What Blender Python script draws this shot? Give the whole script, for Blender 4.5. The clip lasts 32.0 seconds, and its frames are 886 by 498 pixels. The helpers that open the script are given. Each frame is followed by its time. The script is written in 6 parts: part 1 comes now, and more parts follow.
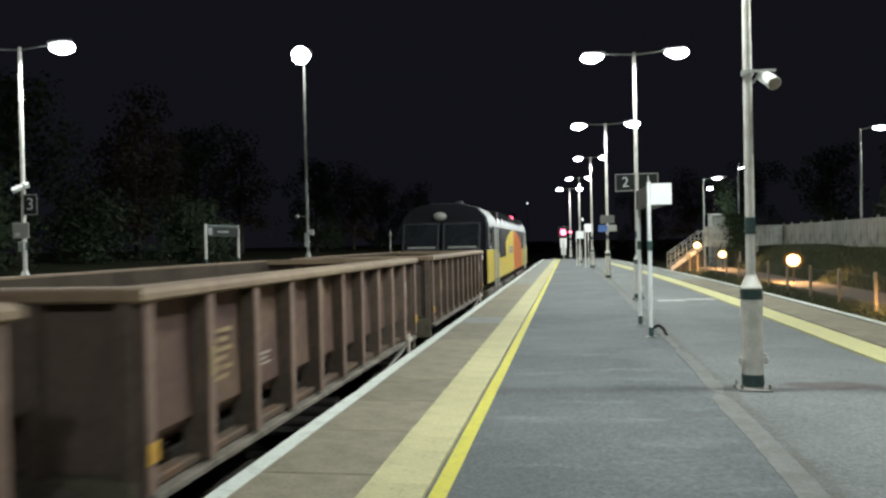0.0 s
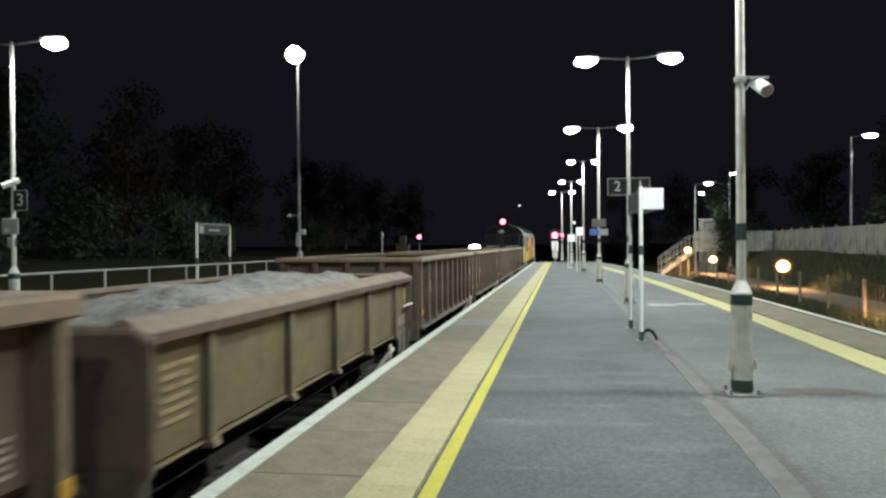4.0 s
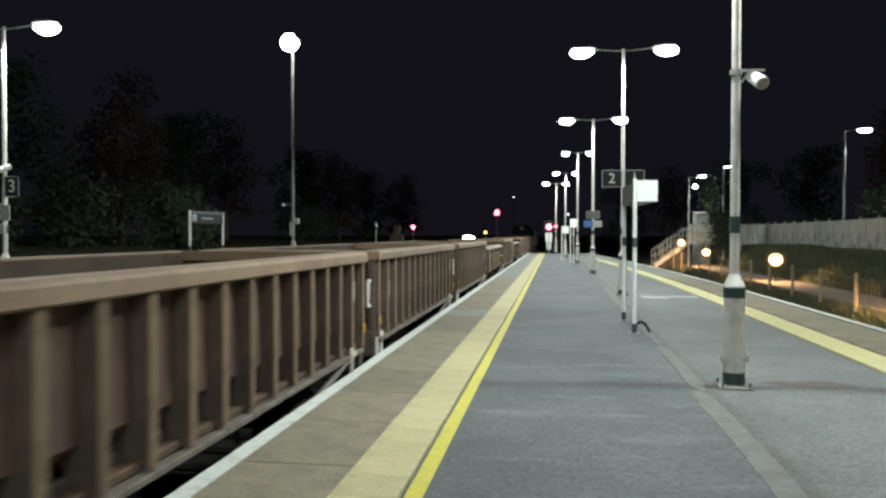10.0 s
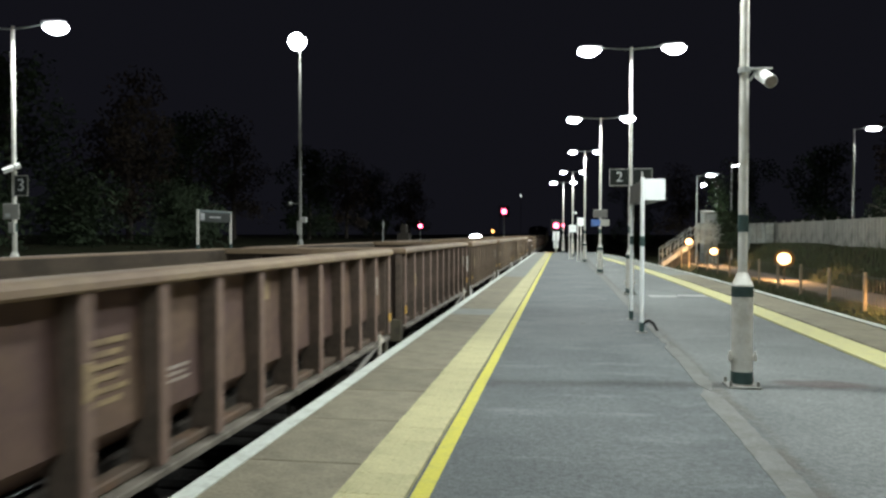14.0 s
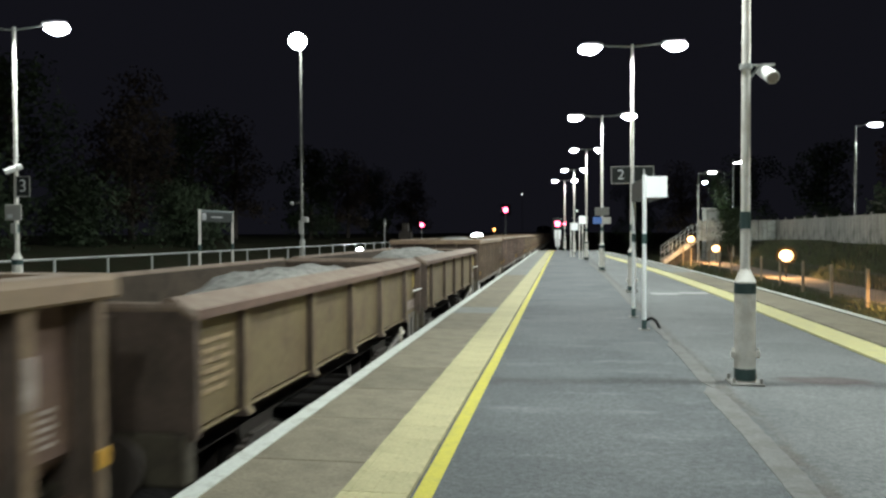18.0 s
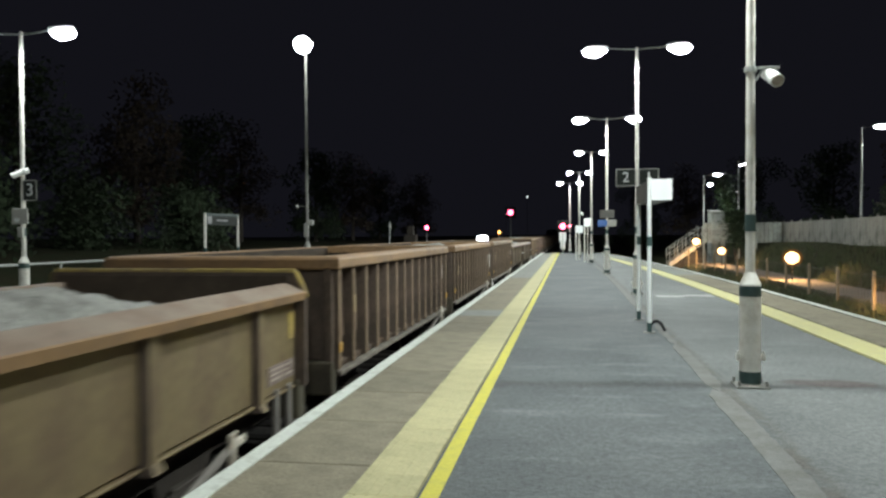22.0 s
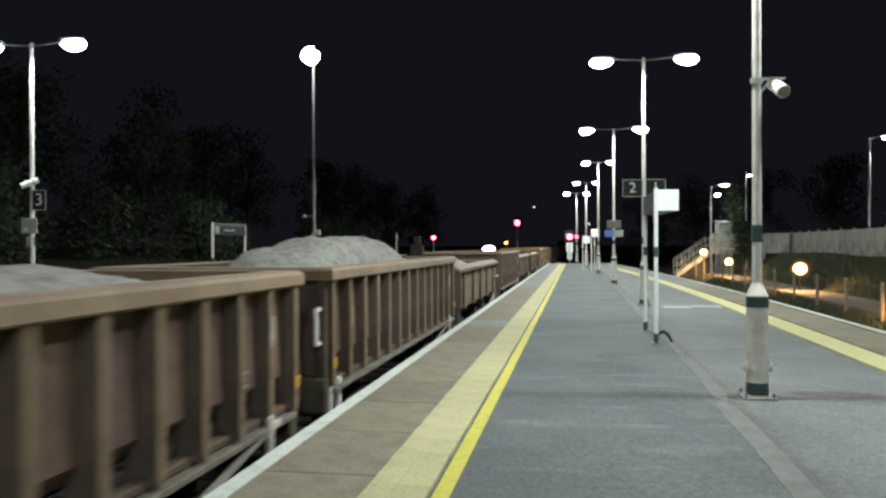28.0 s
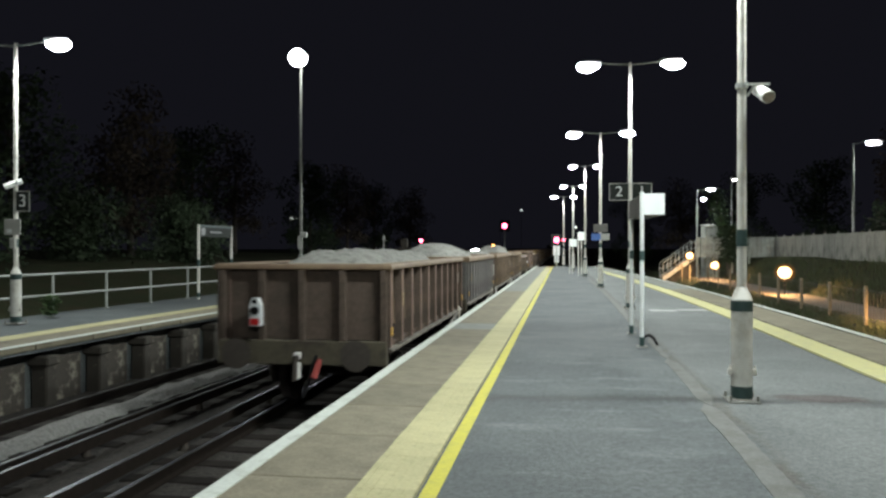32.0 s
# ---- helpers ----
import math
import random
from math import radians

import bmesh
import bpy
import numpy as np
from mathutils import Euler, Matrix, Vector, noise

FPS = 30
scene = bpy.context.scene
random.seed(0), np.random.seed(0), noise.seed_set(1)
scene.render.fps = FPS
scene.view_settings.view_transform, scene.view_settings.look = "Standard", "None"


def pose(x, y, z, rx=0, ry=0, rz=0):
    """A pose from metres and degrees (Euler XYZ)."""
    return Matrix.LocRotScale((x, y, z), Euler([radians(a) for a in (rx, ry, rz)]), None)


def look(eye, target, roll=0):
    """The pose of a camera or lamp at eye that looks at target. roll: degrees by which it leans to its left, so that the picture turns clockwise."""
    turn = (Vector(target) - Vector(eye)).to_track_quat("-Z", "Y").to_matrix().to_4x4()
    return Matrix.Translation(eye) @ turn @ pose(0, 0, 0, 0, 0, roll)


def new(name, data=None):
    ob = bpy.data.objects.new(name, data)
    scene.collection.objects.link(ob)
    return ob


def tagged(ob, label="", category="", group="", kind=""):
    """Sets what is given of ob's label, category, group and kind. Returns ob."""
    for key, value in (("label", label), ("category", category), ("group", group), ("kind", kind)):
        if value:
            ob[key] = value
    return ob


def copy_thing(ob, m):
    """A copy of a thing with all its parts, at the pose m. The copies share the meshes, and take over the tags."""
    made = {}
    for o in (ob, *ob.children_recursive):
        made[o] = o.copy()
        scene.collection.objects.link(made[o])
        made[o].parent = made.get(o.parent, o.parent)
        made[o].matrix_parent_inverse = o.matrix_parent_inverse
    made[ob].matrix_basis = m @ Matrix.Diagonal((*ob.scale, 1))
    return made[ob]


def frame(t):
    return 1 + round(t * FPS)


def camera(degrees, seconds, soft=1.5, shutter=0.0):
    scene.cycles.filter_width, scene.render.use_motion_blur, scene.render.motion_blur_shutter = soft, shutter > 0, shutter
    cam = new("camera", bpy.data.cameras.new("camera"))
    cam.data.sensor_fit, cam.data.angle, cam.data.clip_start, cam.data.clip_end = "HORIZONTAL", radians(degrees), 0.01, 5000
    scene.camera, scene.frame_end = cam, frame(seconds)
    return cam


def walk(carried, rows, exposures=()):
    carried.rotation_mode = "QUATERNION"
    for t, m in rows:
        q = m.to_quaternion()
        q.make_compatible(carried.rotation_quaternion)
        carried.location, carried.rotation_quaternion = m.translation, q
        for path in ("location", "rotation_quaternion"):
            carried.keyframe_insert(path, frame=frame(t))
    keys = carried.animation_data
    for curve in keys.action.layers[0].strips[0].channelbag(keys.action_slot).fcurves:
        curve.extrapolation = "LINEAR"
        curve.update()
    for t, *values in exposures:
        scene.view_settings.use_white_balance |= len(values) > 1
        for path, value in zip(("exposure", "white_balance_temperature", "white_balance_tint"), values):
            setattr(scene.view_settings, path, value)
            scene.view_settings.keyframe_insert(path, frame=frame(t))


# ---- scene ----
cam = camera(59.2, 32.0, soft=2.5, shutter=0.5)
PATH = [
    (0, (-0.007, 0.005, 1.546), (-0.327, 1.979, 1.531), -1.2),
    (0.5, (-0.002, 0.015, 1.549), (-0.323, 1.989, 1.527), -1.0),
    (1, (-0.004, 0.005, 1.547), (-0.317, 1.981, 1.532), -0.9),
    (1.5, (-0.001, 0.009, 1.552), (-0.316, 1.984, 1.541), -0.8),
    (2, (0.0, 0.007, 1.549), (-0.309, 1.983, 1.539), -0.6),
    (2.5, (-0.007, 0.008, 1.547), (-0.307, 1.986, 1.541), -0.8),
    (3, (-0.005, 0.01, 1.55), (-0.313, 1.987, 1.543), -0.8),
    (3.5, (-0.009, 0.006, 1.55), (-0.314, 1.983, 1.54), -0.6),
    (5.5, (-0.011, 0.008, 1.55), (-0.298, 1.988, 1.537), -0.3),
    (6, (-0.007, 0.006, 1.547), (-0.29, 1.986, 1.534), -0.4),
    (6.5, (-0.008, 0.012, 1.556), (-0.293, 1.992, 1.535), -0.5),
    (7, (-0.001, 0.013, 1.549), (-0.282, 1.993, 1.527), -0.4),
    (7.5, (-0.008, 0.021, 1.543), (-0.289, 2.001, 1.517), -0.2),
    (8, (-0.013, 0.024, 1.548), (-0.29, 2.005, 1.512), 0.0),
    (8.5, (-0.014, 0.026, 1.548), (-0.287, 2.007, 1.51), 0.2),
    (9, (-0.02, 0.02, 1.55), (-0.296, 2.001, 1.509), 0.2),
    (9.5, (-0.019, 0.019, 1.545), (-0.293, 2.0, 1.506), 0.1),
    (10, (-0.012, 0.026, 1.548), (-0.295, 2.005, 1.512), 0.1),
    (10.5, (-0.01, 0.016, 1.549), (-0.297, 1.995, 1.511), -0.0),
    (11, (-0.013, 0.017, 1.55), (-0.3, 1.996, 1.512), -0.1),
    (11.5, (-0.01, 0.02, 1.546), (-0.299, 1.999, 1.512), -0.1),
    (12, (-0.008, 0.008, 1.546), (-0.3, 1.986, 1.508), 0.0),
    (12.5, (-0.009, 0.019, 1.543), (-0.305, 1.996, 1.505), 0.3),
    (13, (-0.012, 0.021, 1.548), (-0.306, 1.999, 1.51), 0.2),
    (13.5, (-0.013, 0.01, 1.546), (-0.306, 1.988, 1.506), 0.1),
    (14, (-0.014, 0.023, 1.546), (-0.315, 2.0, 1.507), 0.1),
    (14.5, (-0.023, 0.01, 1.552), (-0.32, 1.988, 1.511), 0.2),
    (16.5, (-0.021, 0.013, 1.545), (-0.315, 1.991, 1.504), 0.1),
    (17, (-0.014, 0.028, 1.546), (-0.314, 2.004, 1.499), -0.2),
    (17.5, (-0.02, 0.02, 1.546), (-0.316, 1.998, 1.502), -0.1),
    (18, (-0.02, 0.023, 1.541), (-0.325, 1.999, 1.499), -0.2),
    (18.5, (-0.018, 0.033, 1.547), (-0.318, 2.01, 1.506), 0.1),
    (19, (-0.021, 0.025, 1.542), (-0.329, 2.001, 1.499), 0.1),
    (19.5, (-0.018, 0.015, 1.544), (-0.333, 1.989, 1.504), 0.1),
    (20, (-0.012, 0.02, 1.543), (-0.332, 1.994, 1.503), -0.1),
    (20.5, (-0.01, 0.024, 1.546), (-0.335, 1.997, 1.508), -0.2),
    (21, (-0.011, 0.008, 1.547), (-0.344, 1.98, 1.513), -0.1),
    (21.5, (-0.017, 0.011, 1.551), (-0.352, 1.983, 1.515), -0.1),
    (22, (-0.015, 0.01, 1.547), (-0.333, 1.985, 1.512), -0.3),
    (22.5, (-0.015, 0.005, 1.548), (-0.34, 1.978, 1.513), -0.3),
    (23, (-0.012, 0.023, 1.546), (-0.331, 1.997, 1.518), -0.2),
    (23.5, (-0.016, 0.011, 1.546), (-0.338, 1.984, 1.522), -0.2),
    (24, (-0.005, 0.01, 1.546), (-0.337, 1.982, 1.53), -0.2),
    (24.5, (-0.008, 0.007, 1.548), (-0.337, 1.98, 1.537), -0.1),
    (25, (-0.004, 0.009, 1.548), (-0.332, 1.981, 1.547), -0.2),
    (25.5, (0.001, 0.006, 1.548), (-0.324, 1.979, 1.553), -0.5),
    (27.5, (-0.001, 0.004, 1.546), (-0.327, 1.978, 1.53), -0.4),
    (28, (-0.007, -0.006, 1.548), (-0.342, 1.966, 1.539), -0.2),
    (28.5, (-0.004, 0.01, 1.549), (-0.338, 1.981, 1.545), -0.1),
    (29, (-0.007, 0.013, 1.552), (-0.335, 1.986, 1.548), -0.1),
    (29.5, (-0.001, 0.013, 1.55), (-0.321, 1.987, 1.545), -0.2),
    (30, (-0.002, 0.014, 1.552), (-0.325, 1.987, 1.553), -0.2),
    (30.5, (-0.005, 0.002, 1.553), (-0.326, 1.976, 1.55), -0.2),
    (31, (-0.001, 0.01, 1.547), (-0.32, 1.984, 1.544), -0.1),
    (31.5, (-0.007, -0.003, 1.552), (-0.322, 1.972, 1.551), -0.0),
    (32, (0.001, -0.001, 1.552), (-0.302, 1.976, 1.55), -0.0),
]
walk(cam, [(t, look(eye, target, roll)) for t, eye, target, roll in PATH])

# ---- night sky, exposure ----
world = bpy.data.worlds.new("night")
scene.world = world
world.use_nodes = True
world.node_tree.nodes["Background"].inputs[0].default_value = (0.0059, 0.0060, 0.0088, 1)
world.node_tree.nodes["Background"].inputs[1].default_value = 1.0
scene.view_settings.exposure = 0.0

LAMP = (0.93, 1.0, 0.98)
LAMP_W = 1020
SODIUM = (1.0, 0.58, 0.24)
GROUND_LAMP = (-10.9, 41.0, 0.61)
RAIL = -0.915          # top of the running rails
TRACK = -3.69          # middle of the near track


def lantern_light(name, at, watts, colour=LAMP, cut=172, soft=0.25):
    """The downward light of a street lantern, cut off by its housing."""
    d = bpy.data.lights.new(name, "SPOT")
    d.energy, d.color, d.shadow_soft_size, d.spot_size, d.spot_blend = watts, colour, 0.16, radians(cut), soft
    ob = new(name, d)
    ob.location = at
    return ob


# ---- materials ----
def material(name, colour, rough=0.7, metal=0.0, second=None, scale=3.0, grain=60.0, vary=0.25, bump=0.15, emit=None, strength=0.0,
             detail=None, per_object=0.0, stretch=(1, 1, 1), cover=(0.45, 0.65), dist=0.01):
    """A worn surface: two colours mixed by large noise, fine grain and relief."""
    m = bpy.data.materials.new(name)
    m.use_nodes = True
    t = m.node_tree
    n, link = t.nodes, t.links.new
    b = n["Principled BSDF"]
    b.inputs["Roughness"].default_value = rough
    b.inputs["Metallic"].default_value = metal
    if emit:
        b.inputs["Base Color"].default_value = (*colour, 1)
        b.inputs["Emission Color"].default_value = (*emit, 1)
        b.inputs["Emission Strength"].default_value = strength
        return m
    co = n.new("ShaderNodeTexCoord")
    mp = n.new("ShaderNodeMapping")
    mp.inputs["Scale"].default_value = stretch
    link(co.outputs["Object"], mp.inputs[0])
    big = n.new("ShaderNodeTexNoise")
    big.inputs["Scale"].default_value = scale
    big.inputs["Detail"].default_value = 6
    big.inputs["Roughness"].default_value = 0.65
    link(mp.outputs[0], big.inputs["Vector"])
    ramp = n.new("ShaderNodeMapRange")
    ramp.inputs["From Min"].default_value, ramp.inputs["From Max"].default_value = cover
    link(big.outputs["Fac"], ramp.inputs["Value"])
    mix = n.new("ShaderNodeMix")
    mix.data_type = "RGBA"
    mix.inputs["A"].default_value = (*colour, 1)
    mix.inputs["B"].default_value = (*(second or [c * (1 - vary) for c in colour]), 1)
    link(ramp.outputs[0], mix.inputs["Factor"])
    fine = n.new("ShaderNodeTexNoise")
    fine.inputs["Scale"].default_value = grain
    fine.inputs["Detail"].default_value = 4
    link(mp.outputs[0], fine.inputs["Vector"])
    lift = n.new("ShaderNodeMapRange")
    lift.inputs["To Min"].default_value, lift.inputs["To Max"].default_value = 1 - vary, 1 + vary
    link(fine.outputs["Fac"], lift.inputs["Value"])
    mul = n.new("ShaderNodeVectorMath")
    mul.operation = "SCALE"
    link(mix.outputs["Result"], mul.inputs[0])
    link(lift.outputs[0], mul.inputs["Scale"])
    last = mul
    if per_object:
        info = n.new("ShaderNodeObjectInfo")
        rnd = n.new("ShaderNodeMapRange")
        rnd.inputs["To Min"].default_value, rnd.inputs["To Max"].default_value = 1 - per_object, 1 + per_object
        link(info.outputs["Random"], rnd.inputs["Value"])
        last = n.new("ShaderNodeVectorMath")
        last.operation = "SCALE"
        link(mul.outputs[0], last.inputs[0])
        link(rnd.outputs[0], last.inputs["Scale"])
    link(last.outputs[0], b.inputs["Base Color"])
    if bump:
        bp = n.new("ShaderNodeBump")
        bp.inputs["Strength"].default_value = bump
        bp.inputs["Distance"].default_value = dist
        link(fine.outputs["Fac"], bp.inputs["Height"])
        link(bp.outputs[0], b.inputs["Normal"])
    return m


def asphalt(name):
    """Platform asphalt: two laid strips, grain, pale scuffs, a cast shadow painted across it and dirt along the trench.
    """
    m = bpy.data.materials.new(name)
    m.use_nodes = True
    t = m.node_tree
    n, link = t.nodes, t.links.new
    b = n["Principled BSDF"]
    b.inputs["Roughness"].default_value = 0.88
    co = n.new("ShaderNodeTexCoord")
    xyz = n.new("ShaderNodeSeparateXYZ")
    link(co.outputs["Object"], xyz.inputs[0])

    def noise_tex(scale, stretch=(1, 1, 1), detail=5, rough=0.6):
        mp = n.new("ShaderNodeMapping")
        mp.inputs["Scale"].default_value = stretch
        link(co.outputs["Object"], mp.inputs[0])
        x = n.new("ShaderNodeTexNoise")
        x.inputs["Scale"].default_value, x.inputs["Detail"].default_value, x.inputs["Roughness"].default_value = scale, detail, rough
        link(mp.outputs[0], x.inputs["Vector"])
        return x.outputs["Fac"]

    def calc(op, a, c, clamp=False):
        x = n.new("ShaderNodeMath")
        x.operation, x.use_clamp = op, clamp
        for k, v in ((0, a), (1, c)):
            if isinstance(v, (int, float)):
                x.inputs[k].default_value = v
            else:
                link(v, x.inputs[k])
        return x.outputs[0]

    def span(v, a, c, lo=0.0, hi=1.0):
        x = n.new("ShaderNodeMapRange")
        x.interpolation_type = "SMOOTHSTEP"
        for k, w in (("From Min", a), ("From Max", c), ("To Min", lo), ("To Max", hi)):
            x.inputs[k].default_value = w
        link(v, x.inputs["Value"])
        return x.outputs[0]

    def blend(f, a, c):
        x = n.new("ShaderNodeMix")
        x.data_type = "RGBA"
        link(f, x.inputs["Factor"])
        for k, v in (("A", a), ("B", c)):
            if isinstance(v, tuple):
                x.inputs[k].default_value = (*v, 1)
            else:
                link(v, x.inputs[k])
        return x.outputs["Result"]

    large, patch, grain, speck = noise_tex(0.55), noise_tex(2.3), noise_tex(24, detail=3), noise_tex(70, detail=2)
    dark = blend(span(large, 0.35, 0.65), (0.088, 0.1, 0.101), (0.118, 0.132, 0.13))
    pale = blend(span(large, 0.35, 0.65), (0.13, 0.141, 0.136), (0.168, 0.18, 0.173))
    edge = calc("ADD", xyz.outputs["X"], span(patch, 0.3, 0.7, -0.05, 0.05))
    out = blend(span(edge, 1.42, 1.56), dark, pale)
    # worn pale scuffs, wider than long
    scuff = span(noise_tex(1.0, (0.75, 2.3, 1), 6, 0.65), 0.52, 0.74, 0.0, 0.6)
    out = blend(scuff, out, (0.21, 0.228, 0.222))
    # older, darker blotches
    out = blend(span(noise_tex(0.9, (1, 1.6, 1), 6, 0.7), 0.56, 0.75, 0.0, 0.45), out, (0.075, 0.08, 0.08))
    # dirt on the fence side of the trench
    d = calc("ABSOLUTE", calc("SUBTRACT", edge, 1.53), 0.0)
    dirt = calc("MULTIPLY", span(d, 0.03, 0.11, 1.0, 0.0), span(patch, 0.35, 0.6, 0.15, 0.8))
    out = blend(dirt, out, (0.1, 0.093, 0.078))
    # shadow painted as a slightly skew dark band, widest and brown-stained beside the column
    shade_line = calc("SUBTRACT", calc("SUBTRACT", xyz.outputs["Y"], calc("MULTIPLY", xyz.outputs["X"], 0.09)), span(patch, 0.3, 0.7, 8.02, 8.2))
    shade_band = calc("MULTIPLY", span(calc("ABSOLUTE", shade_line, 0.0), 0.02, 0.24, 1.0, 0.0), span(large, 0.3, 0.6, 0.35, 0.6))
    out = blend(shade_band, out, (0.062, 0.062, 0.06))
    fx = calc("DIVIDE", calc("SUBTRACT", xyz.outputs["X"], 2.65), 0.55)
    fy = calc("DIVIDE", calc("SUBTRACT", xyz.outputs["Y"], 8.5), 0.24)
    rr = calc("ADD", calc("ADD", calc("MULTIPLY", fx, fx), calc("MULTIPLY", fy, fy)), span(patch, 0.3, 0.7, -0.4, 0.4))
    out = blend(span(rr, 0.2, 1.2, 0.75, 0.0), out, (0.07, 0.05, 0.047))
    tone = calc("MULTIPLY", span(grain, 0.3, 0.7, 0.78, 1.22), span(speck, 0.3, 0.7, 0.8, 1.2))
    mul = n.new("ShaderNodeVectorMath")
    mul.operation = "SCALE"
    link(out, mul.inputs[0])
    link(tone, mul.inputs["Scale"])
    link(mul.outputs[0], b.inputs["Base Color"])
    bp = n.new("ShaderNodeBump")
    bp.inputs["Strength"].default_value, bp.inputs["Distance"].default_value = 0.8, 0.01
    link(speck, bp.inputs["Height"])
    link(bp.outputs[0], b.inputs["Normal"])
    return m


ASPHALT = asphalt("asphalt")
TRENCH = material("trench_fill", (0.17, 0.176, 0.163), 0.95, scale=3.5, grain=30, bump=0.6, vary=0.3, second=(0.135, 0.135, 0.12), cover=(0.42, 0.62))
COVER = material("cover_concrete", (0.38, 0.39, 0.37), 0.9, scale=3, grain=40)
COPING = material("coping", (0.245, 0.22, 0.152), 0.9, scale=2.6, grain=32, second=(0.165, 0.145, 0.1), per_object=0.1, bump=0.5, vary=0.32, cover=(0.38, 0.66))
COPING_PALE = material("coping_pale", (0.24, 0.25, 0.22), 0.9, scale=2.2, grain=50, per_object=0.05)
WHITE_LINE = material("white_edge_paint", (0.62, 0.66, 0.6), 0.7, scale=5, grain=30, second=(0.42, 0.44, 0.38), cover=(0.5, 0.75))
TACTILE = material("tactile_slab", (0.5, 0.465, 0.255), 0.85, scale=3, grain=28, second=(0.41, 0.385, 0.21), per_object=0.06, bump=0.6, dist=0.006)
YELLOW = material("yellow_paint", (0.58, 0.53, 0.05), 0.7, scale=6, grain=40, second=(0.44, 0.42, 0.07), cover=(0.5, 0.7))
YELLOW_PALE = material("worn_yellow_paint", (0.56, 0.53, 0.24), 0.8, scale=5, grain=40, second=(0.46, 0.44, 0.26), cover=(0.45, 0.7))
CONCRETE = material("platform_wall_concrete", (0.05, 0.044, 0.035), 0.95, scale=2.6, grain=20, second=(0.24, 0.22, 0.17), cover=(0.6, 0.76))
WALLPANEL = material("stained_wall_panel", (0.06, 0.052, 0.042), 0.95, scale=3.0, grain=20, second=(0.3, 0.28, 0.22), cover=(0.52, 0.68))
BALLAST = material("ballast", (0.05, 0.043, 0.036), 0.95, scale=14, grain=18, second=(0.02, 0.018, 0.015), bump=1.0, dist=0.05)
BALLAST_NEW = material("clean_ballast", (0.31, 0.305, 0.285), 0.95, scale=18, grain=22, second=(0.2, 0.2, 0.185), bump=1.0, dist=0.05)
SLEEPER = material("sleeper", (0.025, 0.021, 0.018), 0.9, scale=4, grain=40, per_object=0.2)
RAILSTEEL = material("rail_steel", (0.028, 0.022, 0.018), 0.7, 0.2, scale=8)
RAILTOP = material("rail_head", (0.55, 0.56, 0.58), 0.25, 1.0, scale=4, grain=15, vary=0.1, bump=0)
GRASS = material("grass", (0.03, 0.036, 0.017), 0.95, scale=1.5, grain=14, second=(0.042, 0.036, 0.02), bump=1.0, dist=0.05)
PATHMAT = material("path_surface", (0.16, 0.13, 0.1), 0.95, scale=1.5, grain=30)
GALV = material("galvanised", (0.42, 0.44, 0.41), 0.45, 0.5, scale=4, grain=40, vary=0.12, bump=0.05)
POLEWHITE = material("column_paint", (0.69, 0.68, 0.62), 0.85, 0.0, scale=7, grain=50, vary=0.09, bump=0.05, second=(0.56, 0.54, 0.47))
POLEGREEN = material("column_green_band", (0.035, 0.07, 0.065), 0.5, scale=6)
MASTGREY = material("mast_grey", (0.24, 0.24, 0.215), 0.7, 0.0, scale=4, grain=40)
DARKSIGN = material("sign_back", (0.02, 0.026, 0.022), 0.8, scale=4, bump=0)
SIGNWHITE = material("sign_white", (0.72, 0.75, 0.74), 0.4, scale=3, vary=0.05, bump=0)
SIGNGREY = material("sign_grey", (0.42, 0.42, 0.38), 0.5, scale=3, vary=0.1, bump=0)
SIGNDIM = material("sign_dim_grey", (0.14, 0.135, 0.12), 0.6, scale=3, vary=0.12, bump=0)
SIGNBLUE = material("sign_blue", (0.05, 0.16, 0.5), 0.4, scale=3, vary=0.05, bump=0)
HOUSING = material("lamp_housing", (0.3, 0.31, 0.31), 0.5, scale=4)
GLOW = material("lamp_bowl", (0.9, 0.9, 0.9), emit=(0.88, 0.96, 1.0), strength=40)
GLOW_ORANGE = material("sodium_burner", (0.9, 0.8, 0.6), emit=(1.0, 0.62, 0.25), strength=9)


def halo_shell(name, colour, strength, clear):
    """A glowing see-through shell that imitates a lamp's halo; its burner shows through."""
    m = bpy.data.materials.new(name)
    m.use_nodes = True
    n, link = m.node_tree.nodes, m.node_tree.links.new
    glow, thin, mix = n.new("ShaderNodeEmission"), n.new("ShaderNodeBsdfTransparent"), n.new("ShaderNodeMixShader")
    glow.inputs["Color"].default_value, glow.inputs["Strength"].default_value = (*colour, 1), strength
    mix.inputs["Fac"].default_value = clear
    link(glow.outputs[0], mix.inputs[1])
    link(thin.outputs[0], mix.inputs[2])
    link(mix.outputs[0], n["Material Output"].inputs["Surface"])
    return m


HALO_ORANGE = halo_shell("sodium_halo", (1.0, 0.42, 0.1), 0.22, 0.7)
GLOW_RED = material("red_aspect", (0.5, 0.05, 0.08), emit=(1.0, 0.09, 0.18), strength=14)
GLOW_AMBER = material("amber_lamp", (0.5, 0.3, 0.1), emit=(1.0, 0.4, 0.1), strength=8)
GLOW_TINY = material("distant_lamp", (0.8, 0.8, 0.7), emit=(0.9, 0.95, 0.9), strength=2.5)
BLACK = material("black_paint", (0.012, 0.012, 0.012), 0.5, scale=4)
CCTVWHITE = material("camera_housing_white", (0.72, 0.73, 0.7), 0.35, scale=4, vary=0.05, bump=0)
LENS = material("camera_lens_cover", (0.25, 0.22, 0.18), 0.2, scale=4, bump=0)
WOOD = material("weathered_wood", (0.27, 0.21, 0.13), 0.85, scale=4, grain=30, stretch=(1, 1, 0.2))
WIRE = material("fence_wire", (0.06, 0.05, 0.04), 0.8, 0.0)
